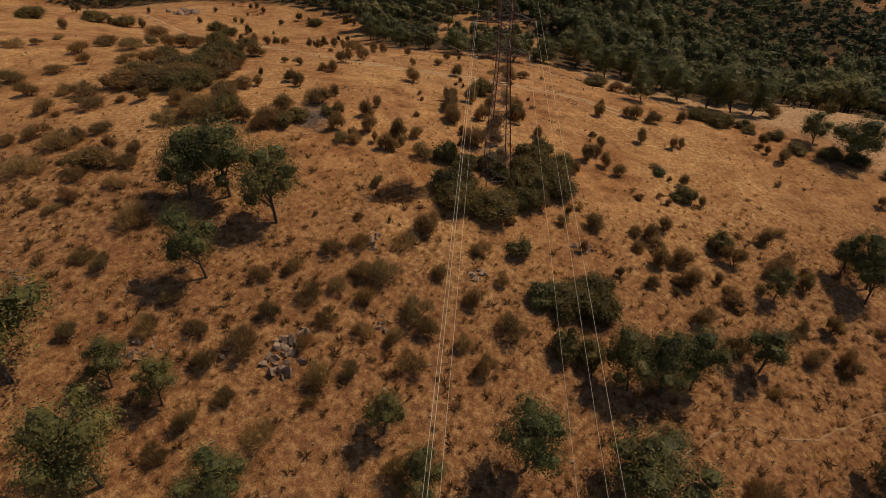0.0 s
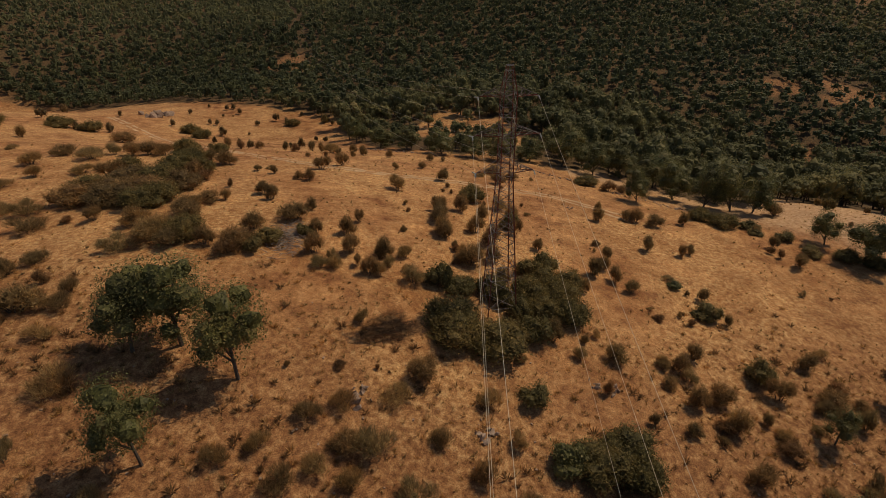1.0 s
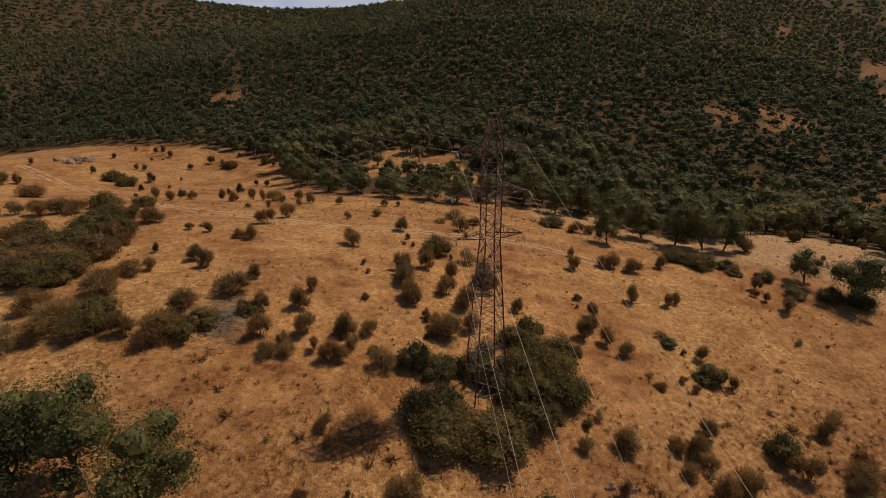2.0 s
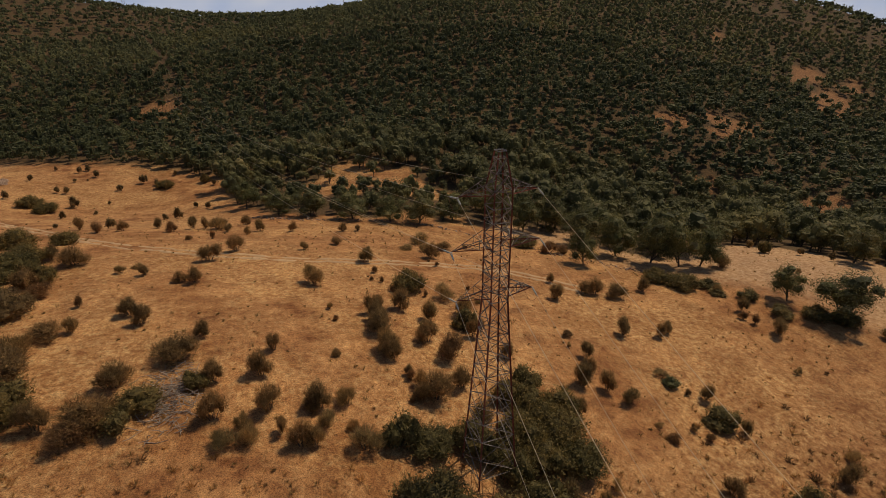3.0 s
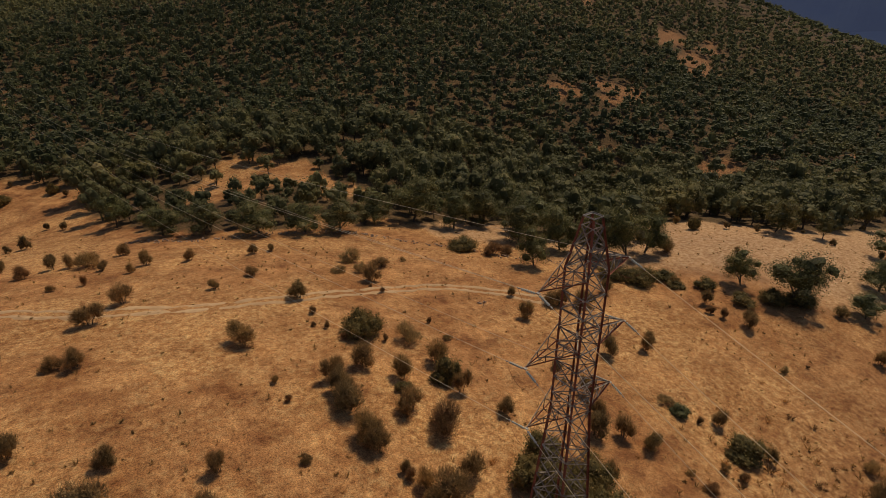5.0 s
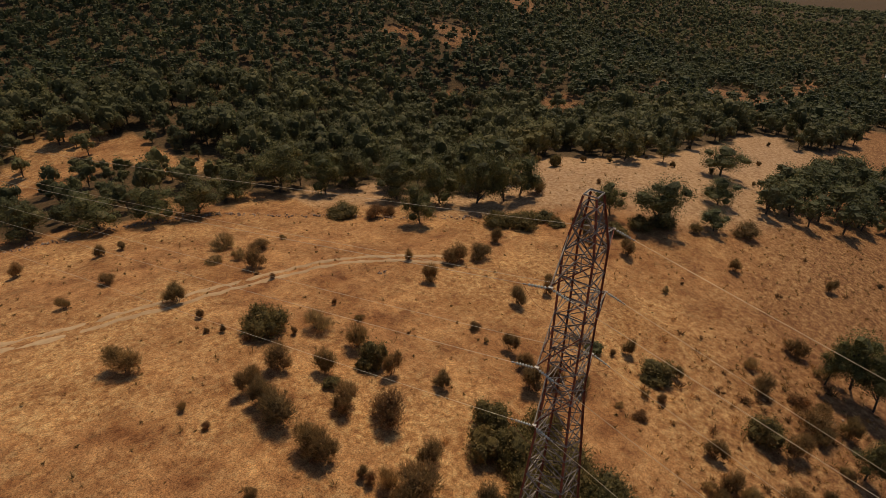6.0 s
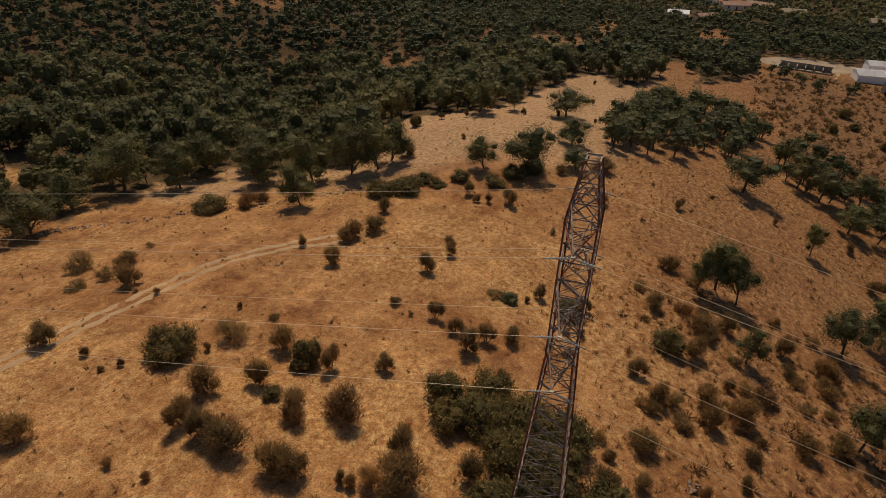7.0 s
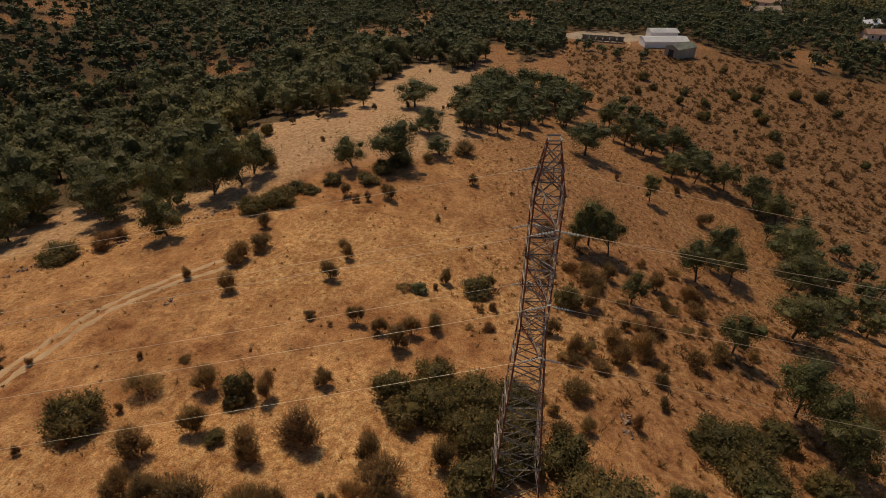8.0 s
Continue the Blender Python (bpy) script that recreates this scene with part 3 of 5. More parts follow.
for z, reach in ((24.6, 3.35), (20.3, 3.85), (16.0, 3.4)):
    for side in (-1, 1):
        tip = PYLON @ Vector((side * (reach + 0.1), 0, z - 0.08))
        ends = []
        for way, slope, curve, length in ((SOUTH_DIR, 0.11 if side > 0 else 0.065, 0.0002, 230), (NORTH_DIR, 0.14, 0.000255, 765)):
            w = (way + Vector((0, 0, -slope))).normalized()
            e = insulator(tip, w)
            ends.append(e)
            conductor(e, way, slope, curve, length)
        # slack jumper that joins the two spans under the arm
        a, b = ends
        pts = []
        for k in range(13):
            f = k / 12
            p = a.lerp(b, f)
            pts.append((p.x, p.y, p.z - 0.95 * 4 * f * (1 - f)))
        tagged(new("jumper_cable", mesh_from("jumper_cable", *tube(pts, [0.008] * 13, 5), M_STEEL)), "slack dark jumper cable hanging below a crossarm tip", "power line", "jumper cables")


# ---- plants by kind, from south to north: x, y, width, height ----
DRY_A = [
    (239.6, -62.1, 3.6, 2.8), (222.8, -51.1, 3.6, 2.8), (182.8, -19.6, 3.1, 2.3), (135.9, -9.9, 3.1, 2.3), (162.1, 9.7, 2.9, 2.2), (91.0, 37.3, 3.9, 3.1), (102.7, 40.8, 2.2, 2.3), (47.4, 50.4, 3.5, 1.8),
    (37.0, 50.5, 3.2, 2.5), (51.9, 50.6, 2.4, 3.2), (-8.8, 52.9, 3.3, 1.9), (33.8, 54.3, 3.0, 2.4), (52.3, 55.4, 2.7, 3.2), (28.8, 59.4, 2.1, 1.7), (24.3, 60.2, 1.3, 1.7), (34.4, 60.6, 3.3, 3.2),
    (39.1, 61.9, 1.5, 1.8), (-1.0, 62.2, 4.1, 2.7), (52.2, 62.6, 2.6, 3.1), (31.0, 63.7, 2.8, 3.1), (47.9, 64.4, 2.5, 2.0), (34.0, 64.5, 3.6, 2.9), (50.0, 65.5, 4.2, 2.3), (54.0, 65.8, 2.1, 1.3),
]
DRY_B = [
    (42.9, 66.0, 3.5, 3.2), (28.5, 66.3, 2.7, 1.4), (10.3, 66.7, 1.6, 1.3), (31.2, 69.0, 2.3, 3.1), (-45.8, 69.0, 6.2, 2.8), (22.9, 69.4, 3.1, 2.6), (15.2, 71.5, 2.7, 3.2), (63.4, 71.7, 3.3, 2.5),
    (34.2, 71.8, 2.4, 2.4), (50.5, 71.9, 3.0, 2.8), (88.0, 73.0, 2.4, 2.3), (-52.4, 78.0, 3.0, 2.3), (-7.7, 79.3, 2.6, 2.8), (43.1, 79.9, 1.5, 2.1), (-9.4, 81.1, 1.4, 1.9), (10.3, 81.7, 2.5, 3.1),
    (-15.5, 83.3, 2.7, 3.2), (22.9, 83.7, 1.8, 2.3), (-10.5, 84.2, 2.9, 3.1), (-6.6, 84.2, 2.0, 1.4), (-25.7, 84.3, 5.2, 2.8), (-30.0, 84.3, 2.9, 3.0), (-5.9, 84.4, 2.6, 3.2), (-34.5, 84.5, 4.9, 2.5),
]
DRY_C = [
    (30.6, 85.4, 2.4, 2.4), (78.1, 85.6, 2.2, 2.3), (4.9, 85.7, 2.4, 2.2), (6.3, 85.8, 4.3, 3.2), (42.2, 85.9, 1.8, 2.5), (-37.9, 86.5, 6.0, 2.7), (9.8, 87.7, 2.5, 3.1), (28.8, 87.9, 2.2, 3.0),
    (25.8, 89.0, 2.8, 3.2), (93.6, 89.5, 5.7, 2.5), (-16.0, 89.6, 2.7, 2.4), (-24.9, 89.8, 3.7, 2.9), (4.3, 89.9, 1.1, 1.5), (-11.5, 90.2, 2.7, 3.1), (28.2, 91.5, 2.0, 2.4), (118.8, 92.3, 4.4, 2.6),
    (-42.8, 92.4, 4.7, 2.8), (3.0, 93.5, 2.7, 3.0), (18.1, 94.5, 2.0, 2.2), (-20.0, 94.5, 5.1, 2.9), (-35.9, 94.7, 6.4, 2.9), (29.6, 94.8, 2.2, 2.7), (2.6, 94.9, 3.1, 3.2), (-10.2, 95.0, 1.8, 2.2),
]
DRY_D = [
    (-49.8, 95.0, 2.9, 2.3), (85.9, 95.8, 2.8, 2.0), (8.2, 97.4, 3.2, 3.2), (15.0, 99.0, 2.3, 3.1), (-18.2, 99.2, 2.0, 2.2), (67.2, 99.6, 3.4, 3.2), (2.6, 99.8, 4.1, 3.2), (45.3, 100.5, 1.8, 2.4),
    (39.1, 101.0, 2.6, 3.1), (47.3, 101.5, 1.9, 2.2), (-34.8, 101.9, 4.2, 1.9), (2.5, 102.6, 2.6, 3.2), (10.0, 103.3, 2.5, 3.2), (-25.3, 103.5, 2.6, 2.8), (148.0, 104.1, 2.5, 1.6), (2.8, 105.1, 2.7, 3.2),
    (15.2, 105.2, 2.8, 3.2), (-27.3, 106.4, 2.7, 2.4), (6.8, 106.6, 3.1, 3.2), (121.3, 106.9, 2.4, 2.5), (66.6, 107.1, 2.0, 2.8), (33.8, 112.8, 2.8, 2.9), (45.5, 113.8, 4.0, 2.6), (67.1, 114.4, 2.1, 1.6),
]
DRY_E = [
    (118.0, 115.0, 2.1, 2.5), (42.3, 115.3, 3.1, 3.2), (40.7, 115.3, 2.9, 2.4), (-4.8, 115.8, 4.1, 2.9), (52.7, 116.1, 2.3, 2.8), (-21.4, 117.2, 2.4, 2.5), (-23.5, 118.0, 2.4, 1.7), (-58.5, 118.3, 5.5, 3.2),
    (36.0, 119.7, 1.5, 2.0), (-28.8, 121.7, 1.6, 1.8), (78.6, 126.2, 4.3, 3.2), (108.5, 127.0, 2.6, 2.3), (4.8, 127.7, 3.0, 2.8), (-40.0, 128.3, 4.6, 3.2), (-20.8, 128.4, 3.8, 3.0), (17.3, 131.4, 3.2, 3.2),
    (105.8, 132.4, 1.7, 2.3), (-44.4, 132.5, 3.3, 2.4), (-17.1, 134.4, 3.2, 3.2), (-62.2, 136.2, 5.2, 3.2), (21.1, 136.9, 3.6, 1.7), (-58.8, 137.4, 5.5, 3.2), (0.6, 139.6, 2.3, 1.6), (101.2, 142.7, 2.1, 1.9),
]
DRY_F = [
    (-16.2, 149.0, 1.4, 1.9), (2.7, 151.4, 1.9, 2.0), (-7.3, 152.1, 2.1, 2.3), (6.0, 152.2, 1.7, 1.5), (-14.0, 152.6, 2.1, 2.9), (-20.3, 153.2, 2.1, 1.7), (-25.4, 158.4, 2.0, 2.7), (-41.0, 158.7, 2.3, 2.3),
    (-27.7, 159.1, 2.5, 3.0), (-99.5, 159.5, 3.1, 3.2), (-17.4, 163.4, 2.6, 2.3), (-35.4, 163.7, 2.4, 2.6), (-51.4, 166.2, 2.5, 3.1), (-78.1, 167.4, 7.6, 3.2), (-46.5, 170.1, 3.7, 3.2), (-59.9, 177.2, 1.5, 1.8),
    (-102.1, 188.1, 3.5, 3.2), (-39.1, 188.3, 2.2, 1.8), (-36.3, 189.4, 4.1, 3.2), (-94.7, 191.8, 4.8, 3.1), (-66.3, 199.5, 3.5, 1.8), (-30.6, 203.3, 3.1, 2.2), (-120.8, 203.6, 5.8, 3.2), (-34.5, 206.7, 2.1, 2.0),
]
DRY_G = [
    (-68.5, 215.1, 6.1, 3.2), (-87.7, 222.2, 3.4, 3.2), (-127.3, 227.5, 4.2, 3.2), (-108.8, 229.0, 3.6, 3.0), (-74.8, 231.0, 3.3, 2.7), (-31.9, 232.5, 2.4, 3.1), (-50.8, 238.5, 2.1, 2.8), (-55.3, 241.5, 3.8, 3.1),
    (-46.4, 248.5, 3.0, 2.4), (-39.9, 249.2, 2.6, 2.2), (-71.7, 250.8, 3.1, 3.0), (-78.6, 257.0, 2.8, 2.2), (-76.5, 259.3, 3.3, 2.7), (-87.8, 262.8, 1.4, 2.0),
]
FEATHERY_A = [
    (-24.1, 30.5, 2.4, 1.6), (-3.8, 31.2, 2.9, 2.2), (33.0, 32.9, 4.4, 2.2), (-16.1, 33.0, 3.6, 1.3), (-22.5, 33.3, 2.4, 2.2), (-19.8, 36.0, 2.4, 1.6), (-12.2, 36.8, 1.8, 1.2), (-11.4, 39.1, 3.2, 2.7),
    (-22.2, 39.4, 2.5, 2.2), (-8.8, 40.4, 1.9, 1.9), (-35.6, 40.9, 2.1, 1.9), (-19.5, 41.6, 3.9, 2.5), (-2.6, 42.1, 3.8, 1.9), (-28.9, 42.3, 2.7, 2.2), (-24.2, 42.7, 2.6, 1.7), (5.2, 42.7, 2.6, 2.7),
    (-13.7, 42.9, 2.3, 1.7), (40.0, 44.7, 2.1, 1.4), (-4.5, 44.9, 2.6, 2.3), (-8.1, 45.2, 2.6, 1.7), (2.9, 45.3, 2.0, 2.1), (-17.6, 45.7, 2.4, 2.3), (-11.8, 46.0, 2.6, 1.7), (-27.9, 46.2, 2.7, 1.7),
]
FEATHERY_B = [
    (-0.8, 46.5, 2.6, 2.7), (8.2, 48.1, 4.2, 2.7), (-2.4, 48.2, 4.0, 2.7), (-14.0, 49.0, 3.4, 2.1), (-35.7, 49.3, 2.2, 2.4), (-7.9, 49.6, 2.7, 1.7), (42.8, 50.6, 1.8, 1.1), (-19.7, 50.6, 2.8, 1.7),
    (-11.1, 50.6, 2.7, 1.7), (-38.3, 50.7, 2.7, 1.4), (59.5, 50.9, 2.1, 1.7), (4.4, 51.3, 2.8, 2.7), (-16.3, 52.1, 2.8, 1.7), (-6.2, 53.0, 4.2, 2.6), (41.5, 53.3, 2.1, 1.3), (46.5, 53.9, 2.1, 1.0),
    (0.5, 54.7, 2.6, 1.9), (47.9, 55.2, 2.2, 1.9), (8.1, 55.2, 1.8, 1.9), (-12.4, 55.8, 2.9, 1.8), (60.2, 56.1, 2.0, 1.3), (-35.4, 57.2, 4.4, 2.7), (-9.2, 57.4, 2.9, 1.8), (31.9, 58.7, 1.5, 1.0),
]
FEATHERY_C = [
    (-45.6, 58.7, 2.6, 0.9), (-48.3, 59.4, 2.1, 1.4), (-4.1, 59.4, 3.8, 1.4), (5.6, 60.0, 3.0, 1.9), (39.9, 60.1, 2.1, 1.2), (45.1, 61.5, 1.7, 1.0), (-15.3, 61.6, 0.7, 0.8), (-40.7, 64.0, 3.2, 1.6),
    (-46.4, 65.8, 2.7, 1.7), (31.5, 67.4, 2.2, 2.1), (61.3, 67.5, 2.9, 1.9), (-54.7, 68.6, 5.9, 2.2), (18.1, 68.8, 1.8, 2.0), (28.9, 69.3, 2.1, 1.4), (-41.2, 69.6, 3.7, 1.6), (-8.2, 69.6, 2.0, 1.7),
    (29.3, 70.5, 1.4, 1.2), (19.5, 72.0, 1.3, 1.3), (-41.8, 72.8, 2.4, 2.0), (21.3, 73.3, 1.3, 1.4), (54.2, 74.7, 2.2, 1.4), (-53.8, 76.0, 5.2, 2.5), (-62.9, 77.9, 2.6, 1.7), (-2.2, 78.6, 3.4, 2.7),
]
FEATHERY_D = [
    (-6.6, 79.4, 2.2, 2.0), (-14.2, 80.0, 2.7, 1.7), (-12.1, 80.0, 2.2, 2.0), (-60.1, 80.5, 4.4, 2.0), (36.2, 80.6, 1.1, 1.0), (-50.5, 80.9, 3.8, 1.6), (-3.0, 81.2, 1.2, 1.2), (32.1, 81.6, 1.2, 0.6),
    (-5.2, 81.7, 2.3, 2.0), (-12.8, 81.9, 1.7, 1.8), (-41.2, 83.5, 5.1, 2.2), (-3.2, 84.9, 2.4, 2.0), (5.3, 87.8, 2.0, 2.2), (-37.8, 88.9, 5.4, 2.7), (61.3, 89.9, 1.2, 1.3), (38.8, 90.9, 2.3, 0.8),
    (-65.1, 91.4, 3.7, 2.7), (-58.1, 92.5, 6.0, 2.2), (-3.4, 93.6, 1.1, 1.1), (28.4, 97.5, 0.7, 0.8), (-37.2, 98.7, 4.6, 2.1), (-62.7, 99.6, 5.1, 2.3), (-73.1, 100.0, 4.1, 2.7), (-66.6, 100.2, 3.2, 2.0),
]
FEATHERY_E = [
    (-32.7, 102.8, 2.0, 2.0), (-3.2, 106.3, 0.9, 1.0), (-80.2, 106.7, 5.8, 2.7), (19.3, 110.0, 1.4, 0.6), (13.9, 111.0, 3.6, 2.7), (-75.0, 112.7, 4.4, 1.8), (-72.7, 119.0, 3.0, 2.4), (-64.7, 120.6, 4.4, 1.8),
    (120.2, 122.8, 1.3, 1.4), (-32.4, 123.0, 1.6, 1.4), (120.0, 124.8, 1.3, 1.4), (-30.4, 125.1, 2.0, 0.9), (-78.3, 127.5, 4.8, 2.7), (-94.3, 130.8, 5.1, 1.9), (-68.9, 132.5, 6.4, 2.7), (-91.4, 134.3, 2.8, 1.6),
    (16.8, 135.5, 2.2, 1.7), (-5.6, 135.5, 1.7, 1.8), (-76.4, 136.0, 5.0, 2.5), (13.6, 136.6, 2.8, 1.1), (-56.0, 136.9, 4.8, 2.7), (-66.8, 137.7, 3.3, 2.7), (25.9, 139.1, 1.4, 0.8), (-90.4, 141.3, 3.3, 1.4),
]
FEATHERY_F = [
    (17.3, 141.4, 4.0, 2.6), (-26.3, 144.7, 1.4, 1.0), (-22.4, 157.2, 4.6, 2.7), (-60.1, 218.7, 2.0, 1.3), (-77.9, 231.3, 3.5, 2.0), (-60.8, 234.1, 3.5, 2.0), (-76.6, 244.6, 1.9, 1.6), (-73.2, 245.7, 1.2, 0.8),
    (-90.0, 246.7, 3.4, 1.8),
]
RUSSET_A = [
    (51.7, 49.1, 2.8, 2.4), (100.0, 55.1, 1.1, 1.6), (39.8, 58.1, 3.1, 1.7), (33.0, 60.1, 2.9, 1.6), (-44.7, 60.9, 3.0, 1.5), (-10.0, 62.2, 1.5, 0.9), (-6.1, 62.6, 0.6, 0.7), (20.1, 63.6, 1.4, 2.2),
    (100.3, 67.4, 1.3, 0.7), (52.5, 68.3, 2.6, 1.3), (-5.6, 68.6, 7.2, 0.9), (-46.2, 74.8, 2.1, 2.0), (37.3, 79.0, 1.3, 1.0), (32.4, 79.3, 1.8, 1.0), (-26.6, 82.0, 3.9, 2.0), (3.7, 85.2, 0.8, 0.7),
    (40.1, 87.0, 0.9, 1.0), (-61.9, 88.9, 1.6, 0.9), (4.3, 89.0, 1.1, 1.4), (65.9, 89.2, 0.6, 0.5), (10.6, 93.9, 4.2, 3.6), (-53.9, 94.7, 2.1, 1.1), (125.0, 98.1, 1.2, 1.4), (29.4, 100.2, 1.7, 0.9),
]
RUSSET_B = [
    (-2.7, 102.6, 0.9, 0.9), (65.6, 103.0, 1.4, 1.9), (21.8, 104.0, 0.4, 0.3), (64.7, 104.8, 1.6, 1.4), (-34.0, 110.4, 1.1, 1.7), (179.4, 110.7, 1.7, 2.4), (11.3, 111.5, 0.9, 1.1), (6.7, 113.3, 0.9, 1.1),
    (19.1, 114.9, 0.7, 1.0), (-40.3, 115.7, 3.5, 1.8), (5.6, 116.9, 0.8, 1.1), (4.1, 117.9, 0.8, 0.7), (92.0, 120.0, 1.5, 1.1), (5.1, 121.9, 1.1, 1.3), (146.7, 122.8, 1.8, 1.6), (16.8, 126.0, 0.9, 0.8),
    (16.1, 128.9, 0.8, 0.4), (47.9, 138.2, 3.1, 2.0), (44.6, 138.3, 4.0, 2.8), (-22.3, 145.5, 1.1, 1.7), (-31.2, 154.7, 2.4, 2.4), (-45.4, 157.3, 2.6, 2.5), (-60.1, 205.9, 2.2, 1.6),
]
GREEN_A = [
    (200.9, -38.4, 3.8, 2.7), (214.0, -37.1, 5.4, 3.9), (159.3, -30.6, 3.2, 2.3), (211.4, -26.4, 4.8, 3.5), (212.6, -13.7, 3.5, 2.5), (202.1, -8.6, 3.9, 3.0), (185.9, -4.8, 4.0, 2.9), (179.8, -4.6, 4.5, 3.1),
    (166.1, -4.0, 3.8, 3.1), (230.1, -3.9, 3.3, 2.4), (203.9, -0.6, 3.4, 2.5), (198.9, -0.5, 4.3, 3.1), (143.1, 3.7, 5.7, 3.1), (185.4, 14.0, 4.0, 2.9), (170.5, 17.7, 5.0, 3.1), (194.4, 19.2, 3.7, 2.6),
    (183.2, 23.2, 3.1, 3.1), (195.1, 30.4, 3.3, 2.4), (206.7, 32.1, 4.8, 3.1), (186.8, 37.1, 3.1, 3.1), (17.2, 46.3, 4.1, 3.1), (14.6, 46.5, 4.0, 3.1), (23.4, 48.6, 4.2, 2.4), (19.9, 52.6, 5.1, 3.0),
]
GREEN_B = [
    (16.5, 53.5, 6.5, 2.7), (12.9, 53.8, 4.2, 2.4), (19.9, 56.1, 5.7, 3.0), (10.9, 61.1, 3.8, 2.0), (2.9, 68.3, 6.3, 3.1), (7.7, 68.5, 8.0, 3.1), (41.9, 69.3, 4.3, 3.1),
    (-50.7, 70.4, 1.3, 0.8), (12.8, 71.3, 4.7, 3.1), (2.2, 71.6, 7.3, 3.1), (11.5, 74.5, 3.6, 3.1), (9.7, 77.1, 3.5, 3.1), (4.0, 78.5, 4.9, 2.0), (8.4, 79.0, 4.5, 3.1), (1.3, 79.1, 3.8, 3.1),
    (13.2, 79.6, 5.0, 3.1), (18.4, 75.8, 5.6, 3.0), (14.7, 76.3, 5.4, 3.1), (17.7, 79.6, 6.2, 3.1), (40.8, 81.4, 4.5, 2.2), (-23.6, 82.9, 3.3, 1.9), (16.3, 83.2, 5.2, 3.0), (20.2, 84.0, 5.0, 2.8), (14.6, 86.0, 4.2, 2.4), (-22.2, 86.2, 4.6, 2.0),
]
GREEN_C = [
    (-33.6, 87.2, 5.9, 3.1), (17.6, 87.5, 4.0, 3.1), (-17.5, 88.5, 2.7, 1.6), (38.9, 89.0, 2.7, 1.2), (-44.8, 100.3, 6.9, 3.1), (9.0, 101.0, 2.0, 1.0), (14.6, 101.5, 3.5, 3.1), (-51.7, 102.4, 7.2, 3.1),
    (-43.5, 102.8, 7.0, 3.1), (-49.0, 103.2, 7.1, 3.1), (-57.1, 103.9, 8.6, 3.1), (-47.1, 106.6, 8.5, 3.1), (-52.7, 107.1, 7.4, 3.1), (-57.0, 108.4, 7.6, 3.1), (-41.7, 110.2, 6.1, 3.1), (71.5, 111.1, 3.9, 1.8),
    (-52.2, 114.2, 7.8, 3.1), (9.3, 114.3, 5.3, 3.0), (-48.0, 114.9, 7.7, 3.1), (67.4, 116.8, 4.3, 1.8), (65.5, 118.8, 2.1, 0.9), (-43.1, 119.7, 3.7, 2.7), (-41.7, 121.2, 3.7, 2.8), (-56.3, 121.6, 5.5, 3.1),
]
GREEN_D = [
    (62.3, 117.5, 6.4, 2.6), (58.8, 121.0, 5.2, 2.4), (66.9, 113.6, 3.4, 1.1), (72.6, 104.8, 4.2, 1.7), (78.6, 103.0, 5.0, 2.1), (82.2, 100.6, 5.2, 2.1),
    (-48.5, 123.2, 6.8, 3.1), (-46.8, 127.1, 5.6, 3.1), (-47.4, 131.3, 6.3, 3.1), (98.7, 135.8, 3.1, 3.1), (40.5, 142.9, 6.1, 2.5), (-53.6, 143.3, 6.3, 3.1), (-46.5, 144.4, 5.1, 2.2), (-116.4, 173.7, 8.5, 3.1),
    (-107.1, 188.7, 8.8, 3.1), (-98.4, 188.8, 7.4, 3.1), (-72.8, 208.0, 6.7, 2.8), (-78.9, 214.0, 7.3, 3.1), (-47.6, 235.2, 6.1, 2.6), (-35.6, 237.2, 3.7, 3.1),
]
OAKS_A = [
    (101.3, 17.8, 7.8, 8.2), (108.4, 20.9, 7.6, 7.8), (82.4, 22.4, 11.0, 9.4), (72.7, 25.0, 9.8, 8.8), (113.0, 26.7, 7.4, 7.6), (-18.9, 27.5, 6.4, 5.1), (-27.6, 27.9, 8.6, 11.0), (-1.2, 29.3, 4.7, 6.5),
    (21.5, 30.8, 10.9, 8.7), (112.5, 34.1, 7.6, 7.4), (8.5, 33.2, 7.5, 10.2), (50.6, 34.6, 9.6, 8.8), (-5.1, 34.9, 4.4, 5.9), (-25.1, 35.1, 4.1, 5.6), (131.0, 35.7, 7.0, 7.2), (-38.3, 35.8, 11.3, 10.9),
    (-29.8, 36.2, 4.3, 5.8), (65.2, 39.4, 5.6, 7.6), (70.8, 39.6, 8.0, 9.2), (111.8, 40.0, 6.8, 6.3), (24.7, 42.8, 6.4, 8.6), (21.1, 43.1, 6.2, 8.5), (28.8, 44.1, 6.7, 8.9), (123.4, 45.1, 7.2, 8.0),
]
OAKS_B = [
    (61.2, 46.6, 7.0, 8.2), (39.0, 48.0, 5.4, 6.8), (93.4, 48.6, 4.2, 6.6), (127.0, 49.6, 8.0, 8.5), (-25.2, 49.7, 6.4, 8.9), (141.5, 52.1, 7.9, 7.8), (-19.6, 59.3, 7.5, 10.2),
    (46.3, 60.0, 4.0, 5.4), (110.9, 61.5, 10.7, 8.7), (60.7, 61.5, 5.8, 8.2), (-30.6, 62.2, 7.4, 9.2), (-26.2, 63.4, 8.6, 10.4), (62.8, 64.6, 7.4, 9.4), (60.1, 67.1, 4.0, 6.4), (89.5, 93.6, 6.3, 5.1),
    (102.6, 98.1, 7.6, 6.6), (80.8, 101.8, 10.9, 11.0), (124.1, 105.7, 11.4, 9.1), (78.6, 109.3, 6.8, 8.0), (119.9, 118.3, 4.9, 6.6), (113.7, 125.6, 8.6, 9.5),
]
